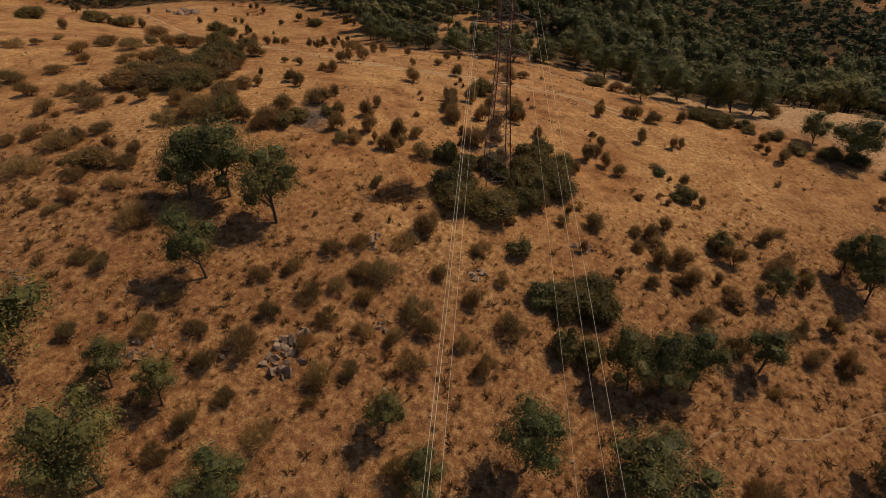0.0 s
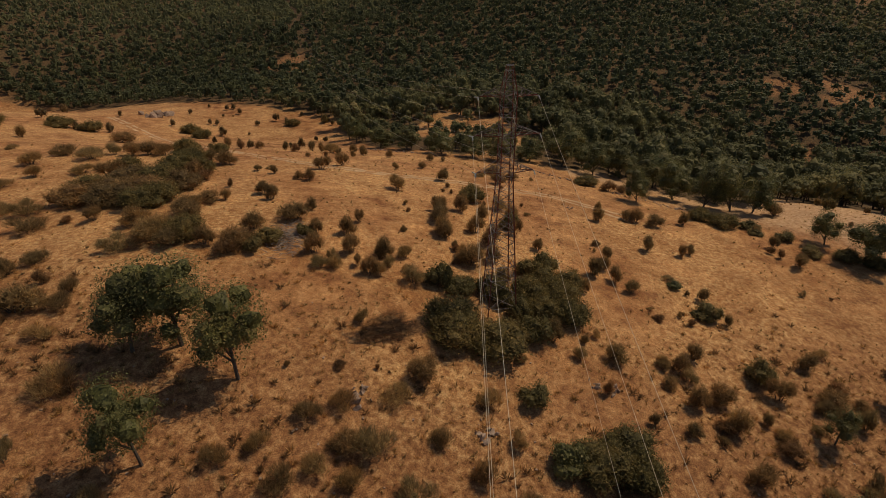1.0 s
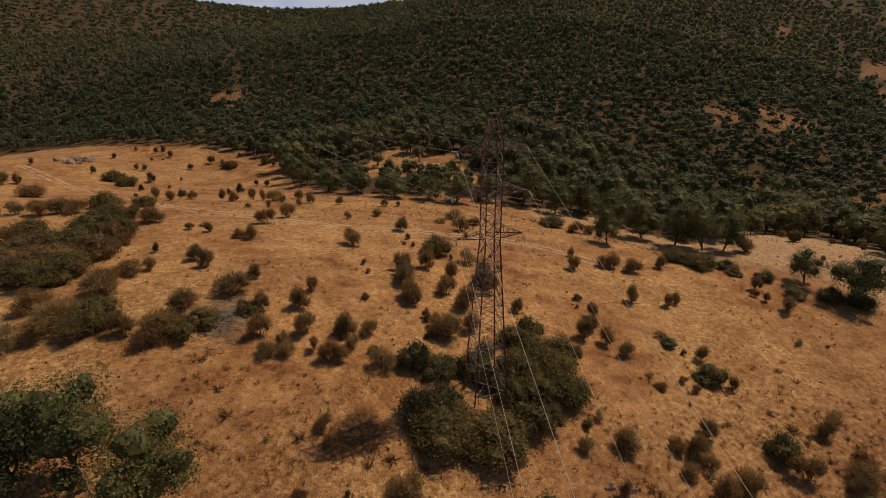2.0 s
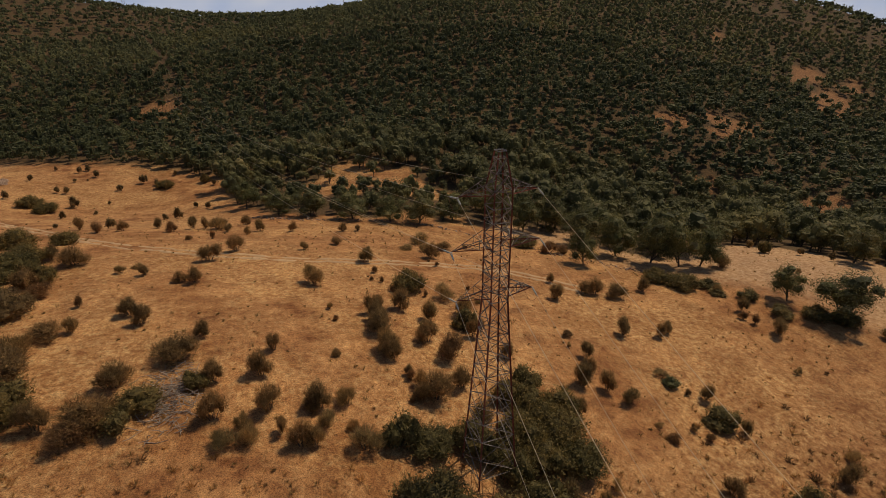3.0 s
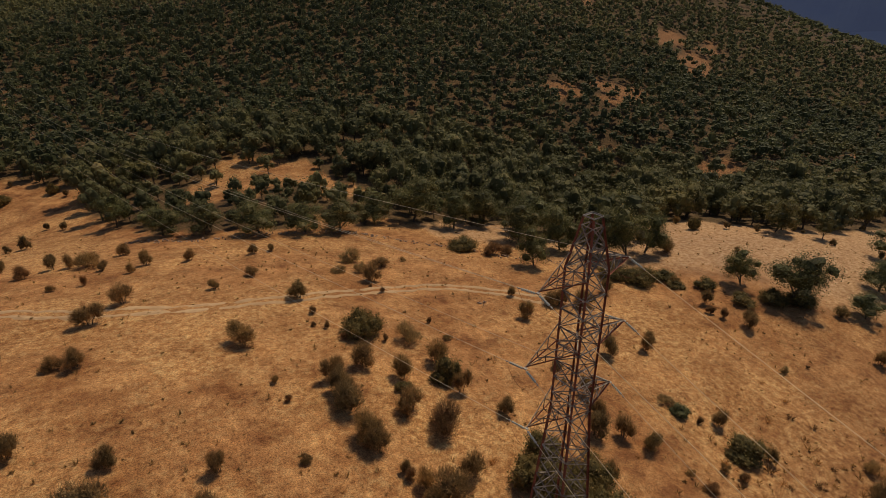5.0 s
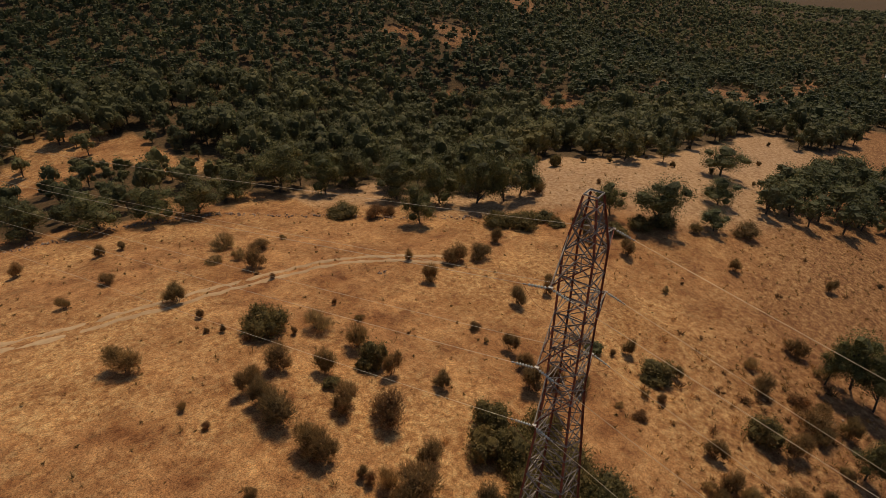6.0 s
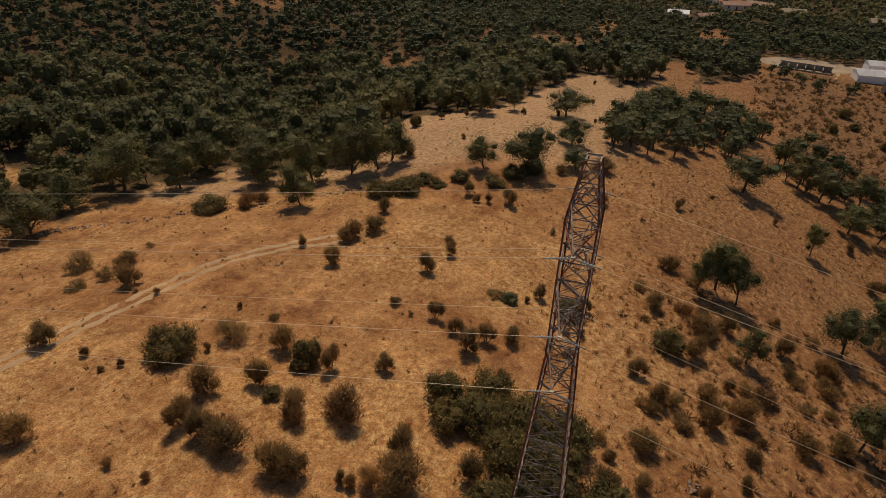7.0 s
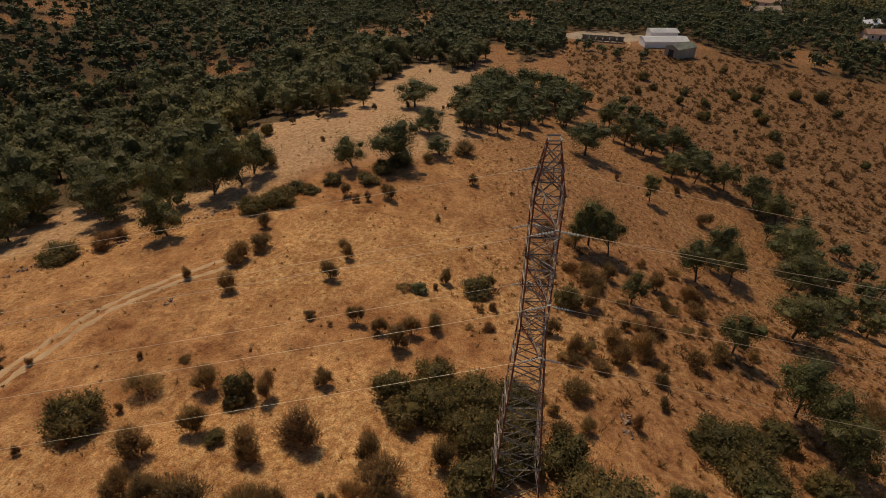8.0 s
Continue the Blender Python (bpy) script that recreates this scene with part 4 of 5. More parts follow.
EDGE_OAKS = [
    (48.6, 130.4, 6.4, 9.0), (69.6, 128.0, 9.6, 12.0), (74.8, 128.4, 8.2, 10.4), (65.0, 131.6, 8.8, 11.6), (60.2, 137.0, 8.8, 11.0), (71.0, 138.5, 7.4, 9.6), (55.6, 145.1, 9.6, 10.2), (61.0, 151.0, 9.2, 10.4), (55.4, 160.1, 8.8, 10.8), (47.0, 158.0, 8.6, 9.8),
    (39.8, 164.2, 11.6, 12.0), (31.0, 165.4, 8.0, 7.4), (21.7, 161.0, 8.6, 7.6), (14.8, 162.0, 8.4, 7.2), (6.5, 165.0, 8.8, 7.6), (-3.2, 170.5, 8.4, 7.6), (-10.8, 176.0, 8.0, 7.6), (-19.6, 193.3, 7.6, 9.0),
]
ALL_DRY = DRY_A + DRY_B + DRY_C + DRY_D + DRY_E + DRY_F + DRY_G
ALL_FEATHERY = FEATHERY_A + FEATHERY_B + FEATHERY_C + FEATHERY_D + FEATHERY_E + FEATHERY_F
ALL_RUSSET = RUSSET_A + RUSSET_B
ALL_GREEN = GREEN_A + GREEN_B + GREEN_C + GREEN_D
ALL_OAKS = OAKS_A + OAKS_B
ALL_EDGE_OAKS = EDGE_OAKS

# ---- other places on the plan ----
ROCKS = [(-28.7, 40.8, 2.2), (-15.5, 40.9, 3.0), (-15.1, 43.5, 2.4), (-8.0, 58.8, 2.4), (-5.8, 46.5, 1.8), (5.0, 56.2, 2.0), (-43.7, 47.6, 1.4), (-20.6, 41.6, 2.2), (19.2, 64.6, 1.6), (30.0, 118.5, 1.1), (20.8, 64.5, 1.5), (-99.5, 240.0, 8.5)]
BANK = [(-17.0, 175.0), (-5.8, 165.5), (9.0, 163.0), (24.0, 158.0), (32.0, 150.5), (40.0, 143.0), (47.0, 136.0), (55.0, 129.5), (64.0, 122.0)]
TRACK = [(-110.0, 225.0), (-67.7, 179.5), (-46.2, 148.0), (-35.0, 139.0), (-21.6, 132.4), (-8.0, 128.6), (5.0, 127.8), (16.0, 127.2), (27.0, 125.9), (35.0, 121.6), (42.0, 115.0)]
FOOTPATH = [(62.0, 46.0), (52.3, 44.5), (45.8, 41.3), (40.0, 39.0), (34.5, 40.5), (31.0, 40.0), (25.6, 36.2), (18.0, 32.0)]
PILE = (-19.8, 87.4)
YARD = (283.0, 40.0, 17.0, 22.0)
GRAVEL_PATH = [(300.0, 46.0), (297.0, 36.0), (289.0, 31.5), (278.0, 29.5), (266.0, 29.5), (257.0, 32.0), (249.0, 37.0)]


# ---- shrubs ----
def plant(name, wood, leaves, leaf_mat, leaf_name):
    root = new(name)
    part("trunk" if leaf_name == "crown" else "wood", mesh_from("wood", *wood, M_BARK), root)
    part(leaf_name, mesh_from(leaf_name, *leaves, leaf_mat), root)
    return root


def bush_meshes(seed, leaves, leaf, twigs, tall=2.0, wide=1.0, lumps=5, twig=0.02, core=0.58):
    """A soft bush of several rounded heads: small leaves round each head, and fine twigs that stand out of it."""
    rng = np.random.default_rng(seed)
    wood, centres, radii, inner = [], [], [], []
    for k in range(lumps):
        a = 2 * math.pi * (k + rng.uniform(0, 0.8)) / lumps
        r = wide * rng.uniform(0.30, 0.56) * (k > 0)
        top = tall * (rng.uniform(0.80, 1.0) if k == 0 else rng.uniform(0.45, 0.90))
        q = wide * (0.56 if k == 0 else rng.uniform(0.34, 0.50))
        c = (math.cos(a) * r, math.sin(a) * r, top * 0.54)
        wood.append(tube([(0.06 * math.cos(a), 0.06 * math.sin(a), -0.25), (c[0] * 0.5, c[1] * 0.5, c[2] * 0.5), c], [0.035, 0.025, 0.01], 4))
        centres.append(c)
        radii.append((q, q, top * 0.46))
        inner.append(halves(lump_ball(rng, c, (q * core, q * core, top * core * 0.56), 2)))
    v, f = leaf_cloud(rng, centres, radii, leaves, leaf, 0.15, 0.45, 0.7)
    lv = leaf_tips(v, rng)
    which = rng.integers(0, lumps, twigs)
    d = rng.normal(size=(twigs, 3)) + [0, 0, 0.5]
    d[:, 2] = np.abs(d[:, 2])
    d /= np.linalg.norm(d, axis=1)[:, None]
    c = np.array(centres)[which] + d * np.array(radii)[which] * rng.uniform(0.6, 1.05, twigs)[:, None]
    way = d * 0.7 + rng.normal(size=(twigs, 3)) * 0.3 + [0, 0, 0.7]
    way *= (rng.uniform(0.10, 0.30, twigs) / np.linalg.norm(way, axis=1))[:, None]
    s = np.cross(way, rng.normal(size=(twigs, 3)))
    s = s / np.linalg.norm(s, axis=1)[:, None] * rng.uniform(0.5, 1.0, twigs)[:, None] * twig
    tv = np.stack([c - way - s, c - way + s, c + way], 1).reshape(-1, 3)
    v, f = joined([(lv, np.arange(len(lv)).reshape(-1, 3)), (tv, np.arange(len(tv)).reshape(-1, 3))] + inner)
    v[:, 2] = np.maximum(v[:, 2], 0.02)
    return joined(wood), (v, f)


GREEN_KINDS = [bush_meshes(30 + k, 1700, 0.105, 330, 1.7, 1.0, 8, 0.014) for k in range(5)]
BROAD_KINDS = [bush_meshes(40 + k, 3400, 0.080, 700, 1.5, 1.0, 9, 0.012, 0.55) for k in range(4)]
DRY_KINDS = [bush_meshes(50 + k, 1150, 0.078, 1150, 1.9, 0.95, 3 + k % 4, 0.013, 0.40) for k in range(8)]
FEATHER_KINDS = [bush_meshes(80 + k, 300, 0.075, 1350, 1.25 + 0.15 * (k % 3), 1.0, 4 + k % 4, 0.013, 0.22) for k in range(8)]
FAR_KINDS = [bush_meshes(70 + k, 170, 0.25, 130, 1.9, 0.95, 3 + k % 3, 0.035) for k in range(6)]


def spread_of(leaves):
    """Width and height of a plant's leaves."""
    v = np.asarray(leaves[0])
    return float(np.percentile(np.hypot(v[:, 0], v[:, 1]), 96)) * 2, float(np.percentile(v[:, 2], 98))


def upright(x, y, wide, high, turn, sink=0.05):
    return Matrix.Translation((x, y, ground_z(x, y) - sink)) @ Matrix.Rotation(turn, 4, "Z") @ Matrix.Diagonal((wide, wide, high, 1))


def grow(kinds, places, name, mats, leaf_name, labels, category, group, rng, sink=0.07):
    """Plants each kind once and copies it to its places, each at its own width and height."""
    made, sizes = {}, [spread_of(k[1]) for k in kinds]
    for x, y, w, h in places:
        k, j = int(rng.integers(len(kinds))), int(rng.integers(len(mats)))
        m = upright(x, y, w / sizes[k][0], h / sizes[k][1], rng.uniform(0, 6.28), sink * h)
        if (k, j) not in made:
            ob = made[k, j] = plant(name, *kinds[k], mats[j], leaf_name)
            ob.matrix_world = m
        else:
            src = made[k, j]
            ob = copy_thing(src, m @ Matrix.Diagonal((*(1 / s for s in src.scale), 1)))
        tagged(ob, labels[0] if w < labels[1] else labels[2], category, group)


M_OLIVE = leaf_material("olive_shrub_leaves", (0.140, 0.112, 0.042), (0.232, 0.180, 0.068), (0.30, 0.215, 0.088), 0.5, 0.7, 0.5)
M_PALE = leaf_material("pale_dry_stems", (0.30, 0.200, 0.088), (0.44, 0.300, 0.135), (0.56, 0.41, 0.20), 0.5, 0.75, 0.5)
M_RUSSET = leaf_material("russet_shrub_leaves", (0.20, 0.112, 0.052), (0.300, 0.170, 0.080), (0.38, 0.225, 0.105), 0.5, 0.7, 0.5)
# the farthest of the dry shrubs, past the brow and on the spur, stay one mass
FAR_DRY = [s for s in ALL_DRY + ALL_FEATHERY + ALL_RUSSET if s[1] > 170 or s[0] > 105]
NEAR = lambda places: [s for s in places if s not in FAR_DRY]
fx, fy, fw, fh = np.array(FAR_DRY).T
tagged(new("far_shrubs", mesh_from("far_shrubs", *stamp(np.random.default_rng(15), [k[1] for k in FAR_KINDS], fx, fy, height(fx, fy), (fw + fh) / 3.9), M_SHRUB)), "scattered brownish olive shrubs along the far brow", "shrubs", kind="stuff")
# the western thicket is half dry; the rest is evergreen, broad bushes and small ones
THICKET = [s for s in ALL_GREEN if s[0] < -38 and s[1] < 150]
EVERGREEN = [s for s in ALL_GREEN if s not in THICKET]
grow(GREEN_KINDS, [s for s in EVERGREEN if s[2] < 4.8], "green_shrub", [M_OLIVE, M_OLIVE, M_OAK, M_OLIVE], "foliage", ("small dark green evergreen shrub on dry ground", 2.6, "broad dark green evergreen shrub on dry ground"), "shrub", "green shrubs on the hill", np.random.default_rng(11))
grow(BROAD_KINDS, [s for s in EVERGREEN if s[2] >= 4.8], "green_shrub", [M_OLIVE], "foliage", ("spreading dark olive shrub in a dense thicket", 6.0, "very wide dark olive shrub in a dense thicket"), "shrub", "green shrubs on the hill", np.random.default_rng(14))
grow(BROAD_KINDS, THICKET, "thicket_shrub", [M_SHRUB, M_OLIVE, M_SHRUB], "foliage", ("low brownish olive shrub of the thicket", 5.0, "wide brownish olive shrub of the thicket"), "shrub", "shrubs of the thicket", np.random.default_rng(17))
grow(DRY_KINDS, NEAR(ALL_DRY), "dry_shrub", [M_SHRUB, M_SHRUB, M_DRY, M_SHRUB], "foliage", ("small brownish olive shrub on dry ground", 2.4, "rounded brownish olive shrub with dry twigs"), "shrub", "dry shrubs on the hill", np.random.default_rng(12))
grow(DRY_KINDS, NEAR(ALL_RUSSET), "russet_shrub", [M_RUSSET], "foliage", ("small reddish brown withered shrub on dry ground", 2.4, "broad reddish brown withered shrub on dry ground"), "shrub", "withered shrubs on the hill", np.random.default_rng(18))
grow(FEATHER_KINDS, NEAR(ALL_FEATHERY), "feathery_bush", [M_DRY, M_PALE, M_SHRUB, M_PALE], "foliage", ("small loose bush of dry brown stems", 2.4, "wide feathery bush of dry brown stems"), "shrub", "feathery bushes on the slope", np.random.default_rng(16))

# ---- single trees of the hill ----
TREE_KINDS = [tree_meshes(200 + k, 6800, 0.145, 6.2 + 0.5 * (k % 2), 2.5) for k in range(6)]
M_OAK_PALE = leaf_material("pale_oak_leaves", (0.100, 0.102, 0.035), (0.200, 0.192, 0.066), (0.26, 0.21, 0.085))
# on the south slope the trunks stand clear; farther north the crowns reach nearly to the ground
grow(TREE_KINDS, [t for t in ALL_OAKS if t[1] < 68], "slope_oak", [M_OAK_PALE, M_OAK], "crown", ("young green oak tree on the dry slope", 4.6, "spreading green oak tree casting shade on dry slope"), "tree", "oak trees on the slope", np.random.default_rng(13), 0.02)
grow(TREE_KINDS, [t for t in ALL_OAKS if t[1] >= 68] + ALL_EDGE_OAKS, "oak_tree", [M_OAK, M_OAK_PALE], "crown", ("young green oak tree on the dry pasture", 4.6, "rounded green oak tree with a low crown on dry pasture"), "tree", "oak trees on the hill", np.random.default_rng(13), 0.16)


# ---- gully trees: strips of wood below the spur ----
def build_gully():
    rng = np.random.default_rng(21)
    kinds = [crown_tree(140 + k, 520, 0.40, 6.2, 2.8, 5, 1, True) for k in range(5)]
    x, y = scatter(rng, 20, 300, -60, 120, 4.8, lambda x, y: np.any([inside(p, x, y) for p in GULLY], axis=0))
    z, s = height(x, y), rng.uniform(0.65, 1.05, len(x)) * np.where((y > 58) & (x < 180), 1.4, 1.0)
    v, f = stamp(np.random.default_rng(22), [k[1] for k in kinds], x, y, z, s)
    tv, tf = stamp(np.random.default_rng(22), [k[0] for k in kinds], x, y, z, s)
    ob = tagged(new("gully_wood", mesh_from("gully_wood", v, f, M_WOODS, True)), "strip of dark green oaks along a dry gully", "wood", kind="stuff")
    part("trunks", mesh_from("trunks", tv, tf, M_BARK), ob)


GULLY = [
    [(131, 97), (107, 90), (111, 80), (128, 72), (131, 65), (144, 58), (166, 57), (174, 70), (176, 84), (168, 95)],
    [(145, 55), (130, 52), (121, 45), (114, 39), (111, 31), (105, 20), (81, 25), (71, 28), (58, 25), (60, 14), (77, 5), (85, 3), (102, 11), (110, 15), (118, 22), (138, 33), (164, 45)],
    [(255, 62), (288, 60), (288, 92), (262, 100)],
    [(244, 74), (258, 66), (256, 52), (246, 45), (240, 40), (241, 28), (242, 22), (237, 21), (233, 30), (232, 42), (240, 49), (249, 54), (250, 63), (242, 70)],
]
build_gully()


# ---- straw tufts and low scrub, too many to count ----
def tuft_kind(rng, blades, tall, spread):
    a = rng.uniform(0, 2 * math.pi, blades)
    r0 = rng.random(blades) * spread * 0.35
    out = spread * (0.3 + 0.7 * rng.random(blades))
    h = tall * rng.uniform(0.55, 1.1, blades)
    b = np.stack([np.cos(a) * r0, np.sin(a) * r0, np.full(blades, -0.03)], 1)
    t = np.stack([np.cos(a) * (r0 + out), np.sin(a) * (r0 + out), h], 1)
    s = np.stack([-np.sin(a), np.cos(a), np.zeros(blades)], 1) * (0.018 + 0.016 * rng.random(blades))[:, None]
    v = np.stack([b - s, b + s, t], 1).reshape(-1, 3)
    return v, np.arange(3 * blades).reshape(-1, 3)


def broom_kind(rng, twigs, tall, wide, thick=0.015):
    """Leafless low scrub: thin twigs fanning from one foot."""
    a = rng.uniform(0, 2 * math.pi, twigs)
    r = wide * np.sqrt(rng.random(twigs))
    h = tall * rng.uniform(0.5, 1.0, twigs) * (1.1 - 0.5 * r / wide)
    b = np.stack([np.cos(a) * r * 0.3, np.sin(a) * r * 0.3, h * 0.1], 1)
    t = np.stack([np.cos(a) * r, np.sin(a) * r, h], 1)
    s = rng.normal(size=(twigs, 3)) * thick
    v = np.stack([b - s, b + s, t], 1).reshape(-1, 3)
    return v, np.arange(3 * twigs).reshape(-1, 3)


def build_tufts():
    rng = np.random.default_rng(31)
    off = lambda x, y: ~in_woods(x, y)
    kinds = [tuft_kind(rng, 12, 0.34, 0.30) for _ in range(6)]
    x, y = scatter(rng, -75, 120, 8, 165, 1.15, lambda x, y: off(x, y) & (rng.random(len(x)) < (0.42 + 0.38 * patchy(x, y, 6.0, 1.0)) * np.clip((92 - y) / 26, 0.16, 1)))
    z = height(x, y) + ripple(x, y)
    v, f = stamp(rng, kinds, x, y, z, rng.uniform(0.6, 1.7, len(x)))
    tagged(new("straw_grass", mesh_from("straw_grass", v, f, M_STRAW)), "sparse bleached straw grass tufts over bare earth", "grass", kind="stuff")
    low = [broom_kind(rng, 26, 0.30, 0.30, 0.026) for k in range(6)]
    x, y = scatter(rng, -90, 130, 60, 215, 2.3, lambda x, y: off(x, y) & (rng.random(len(x)) < 0.30 + 0.30 * patchy(x, y, 7.0, 4.0)))
    v, f = stamp(rng, low, x, y, height(x, y) + ripple(x, y), 0.4 + 1.0 * rng.random(len(x)) ** 2)
    tagged(new("tussocks", mesh_from("tussocks", v, f, M_DRY)), "small brown tussocks dotted over the dry pasture", "grass", kind="stuff")
    scrub = [broom_kind(rng, 40, 0.58, 0.58, 0.023) for k in range(6)]
    x, y = scatter(rng, -75, 110, 8, 84, 1.3, lambda x, y: off(x, y) & (rng.random(len(x)) < (0.50 * np.clip((66 + 0.35 * np.abs(x - 5) - y) / 22, 0, 1) + 0.22 * patchy(x, y, 5.0, 2.0)) * np.clip((64 - x) / 12, 0.05, 1)))
    v, f = stamp(rng, scrub, x, y, height(x, y) + ripple(x, y), 0.55 + 1.4 * rng.random(len(x)) ** 2)
    tagged(new("low_scrub", mesh_from("low_scrub", v, f, M_RUSSET)), "low reddish brown dry scrub over the stony slope", "scrub", kind="stuff")
    pale = [broom_kind(rng, 34, 0.48, 0.42, 0.013) for k in range(6)]
    x, y = scatter(rng, -75, 110, 8, 90, 1.35, lambda x, y: off(x, y) & (rng.random(len(x)) < (0.55 + 0.35 * patchy(x, y, 5.0, 6.0)) * np.clip((80 + 0.3 * np.abs(x - 5) - y) / 20, 0.1, 1) * np.clip((66 - x) / 12, 0.12, 1)))
    v, f = stamp(rng, pale, x, y, height(x, y) + ripple(x, y), 0.5 + 1.5 * rng.random(len(x)) ** 2)
    tagged(new("straw_clumps", mesh_from("straw_clumps", v, f, M_STRAW)), "pale straw-coloured grass clumps on the stony slope", "grass", kind="stuff")
    scrub = [broom_kind(rng, 24, 0.75, 0.65, 0.055) for k in range(6)]
    x, y = scatter(rng, 92, 290, -110, 60, 1.45, lambda x, y: (rng.random(len(x)) < 0.55 + 0.25 * patchy(x, y, 8.0, 3.0)) & ~np.any([inside(p, x, y) for p in GULLY], axis=0) & (x < 250 + 0.2 * y) & (y < 14 + 0.6 * (x - 102)))
    v, f = stamp(rng, scrub, x, y, height(x, y), 0.45 + 2.4 * rng.random(len(x)) ** 3)
    tagged(new("slope_scrub", mesh_from("slope_scrub", v, f, M_RUSSET)), "reddish brown scrub over the slope beyond the gully", "scrub", kind="stuff")


build_tufts()


# ---- rocks ----
def shard(rng, c, s):
    """One angular, tilted stone."""
    bm = bmesh.new()
    rot = Euler((rng.uniform(-0.6, 0.2), rng.uniform(-0.5, 0.5), rng.uniform(-0.4, 1.6))).to_matrix()
    for k in range(11):
        q = Vector(rng.uniform(-1, 1, 3)) * rng.uniform(0.85, 1.15)
        bm.verts.new(rot @ Vector((q.x * s[0], q.y * s[1], q.z * s[2])) + Vector(c))
    hull = bmesh.ops.convex_hull(bm, input=bm.verts[:])
    bmesh.ops.delete(bm, geom=list({e for e in hull["geom_interior"] + hull["geom_unused"] if isinstance(e, bmesh.types.BMVert)}), context="VERTS")
    bm.verts.index_update()
    out = [tuple(v.co) for v in bm.verts], [tuple(v.index for v in f.verts) for f in bm.faces]
    bm.free()
    return out


def rock_outcrop(x, y, size, seed, count=9):
    rng = np.random.default_rng(seed)
    root = tagged(new("rock_outcrop"), "jagged grey-brown rock outcrop breaking through dry slope", "rock", "rock outcrops")
    root.matrix_world = Matrix.Translation((x, y, ground_z(x, y)))
    for k in range(count):
        px, py = rng.normal(size=2) * size * 0.3
        s = size * rng.uniform(0.08, 0.24)
        me = bpy.data.meshes.new("stone")
        v, f = shard(rng, (px, py, ground_z(x + px, y + py) - ground_z(x, y) + s * 0.2), (s * 1.1, s * 0.7, s * rng.uniform(0.6, 1.3)))
        me.from_pydata(v, [], f)
        me.materials.append(M_ROCK)
        part("stone", me, root)


def build_loose_stones():
    rng = np.random.default_rng(45)
    kinds = [halves(lump_ball(rng, (0, 0, 0.12), (1, rng.uniform(0.6, 0.9), 0.55), 1)) for _ in range(6)]
    x, y = scatter(rng, -70, 70, 12, 80, 1.6, lambda x, y: rng.random(len(x)) < np.clip((76 - y) / 40, 0, 0.8) * (0.75 + 0.4 * np.sin(x * 0.31) * np.sin(y * 0.27)))
    v, f = stamp(rng, kinds, x, y, height(x, y) + ripple(x, y), 0.05 + 0.20 * rng.random(len(x)) ** 3)
    tagged(new("loose_stones", mesh_from("loose_stones", v, f, M_ROCK)), "small loose brown stones strewn over the slope", "stones", kind="stuff")


build_loose_stones()
for k, (x, y, s) in enumerate(ROCKS):
    rock_outcrop(x, y, s, 400 + k, 22 if s > 2.5 else 15)


# ---- field bank: a tumbled line of stones between the pasture and the woods ----
def along(points, step):
    """Points at even steps along a bent line, with the way across."""
    p = np.array(points, float)
    seg = np.linalg.norm(np.diff(p, axis=0), axis=1)
    s = np.concatenate([[0], np.cumsum(seg)])
    t = np.arange(0, s[-1], step)
    x, y = np.interp(t, s, p[:, 0]), np.interp(t, s, p[:, 1])
    for _ in range(12):
        x[1:-1], y[1:-1] = (x[:-2] + 2 * x[1:-1] + x[2:]) / 4, (y[:-2] + 2 * y[1:-1] + y[2:]) / 4
    dx, dy = np.gradient(x), np.gradient(y)
    n = np.hypot(dx, dy)
    return x, y, -dy / n, dx / n


def build_bank():
    rng = np.random.default_rng(41)
    x, y, nx, ny = along(BANK, 0.55)
    vs, fs, o = [], [], 0
    for k in range(len(x)):
        for _ in range(2):
            d = rng.normal() * 0.6
            s = 0.1 + 0.35 * rng.random() ** 2
            px, py = x[k] + nx[k] * d, y[k] + ny[k] * d
            v, f = shard(rng, (px, py, float(height(px, py)) + s * 0.3), (s, s * 0.8, s * 0.6))
            vs.append(v)
            fs.append(np.array(f) + o)
            o += len(v)
    me = mesh_from("stones", np.concatenate(vs), np.concatenate(fs), M_ROCK)
    tagged(new("field_bank", me), "tumbled line of grey stones along the field edge", "stone wall", kind="stuff")


build_bank()


# ---- dirt track: two worn ruts ----
def build_track(points, gap, name, label, wide=0.34, material=None):
    x, y, nx, ny = along(points, 0.8)
    rng = np.random.default_rng(43)
    ob = None
    for side in ((-gap, gap) if gap else (0,)):
        n = len(x)
        wob = np.convolve(rng.normal(size=n + 8), np.ones(9) / 9, "valid") * 0.5
        half = wide + 0.25 * np.abs(np.convolve(rng.normal(size=n + 4), np.ones(5) / 5, "valid"))
        vs = []
        for e in (-1.0, -0.33, 0.33, 1.0):
            d = side + wob + e * half
            px, py = x + nx * d, y + ny * d
            vs.append(np.stack([px, py, height(px, py) + ripple(px, py) + (0.05 if abs(e) < 0.5 else -0.10)], 1))
        v = np.concatenate(vs)
        i = np.arange(n - 1)
        f = np.concatenate([np.stack([i + n * r, i + 1 + n * r, i + 1 + n * (r + 1), i + n * (r + 1)], 1) for r in range(3)])
        me = mesh_from("rut", v, f, material or M_TRACK)
        if ob is None:
            ob = tagged(new(name, me), label, "track", kind="structure")
        else:
            part("rut", me, ob)


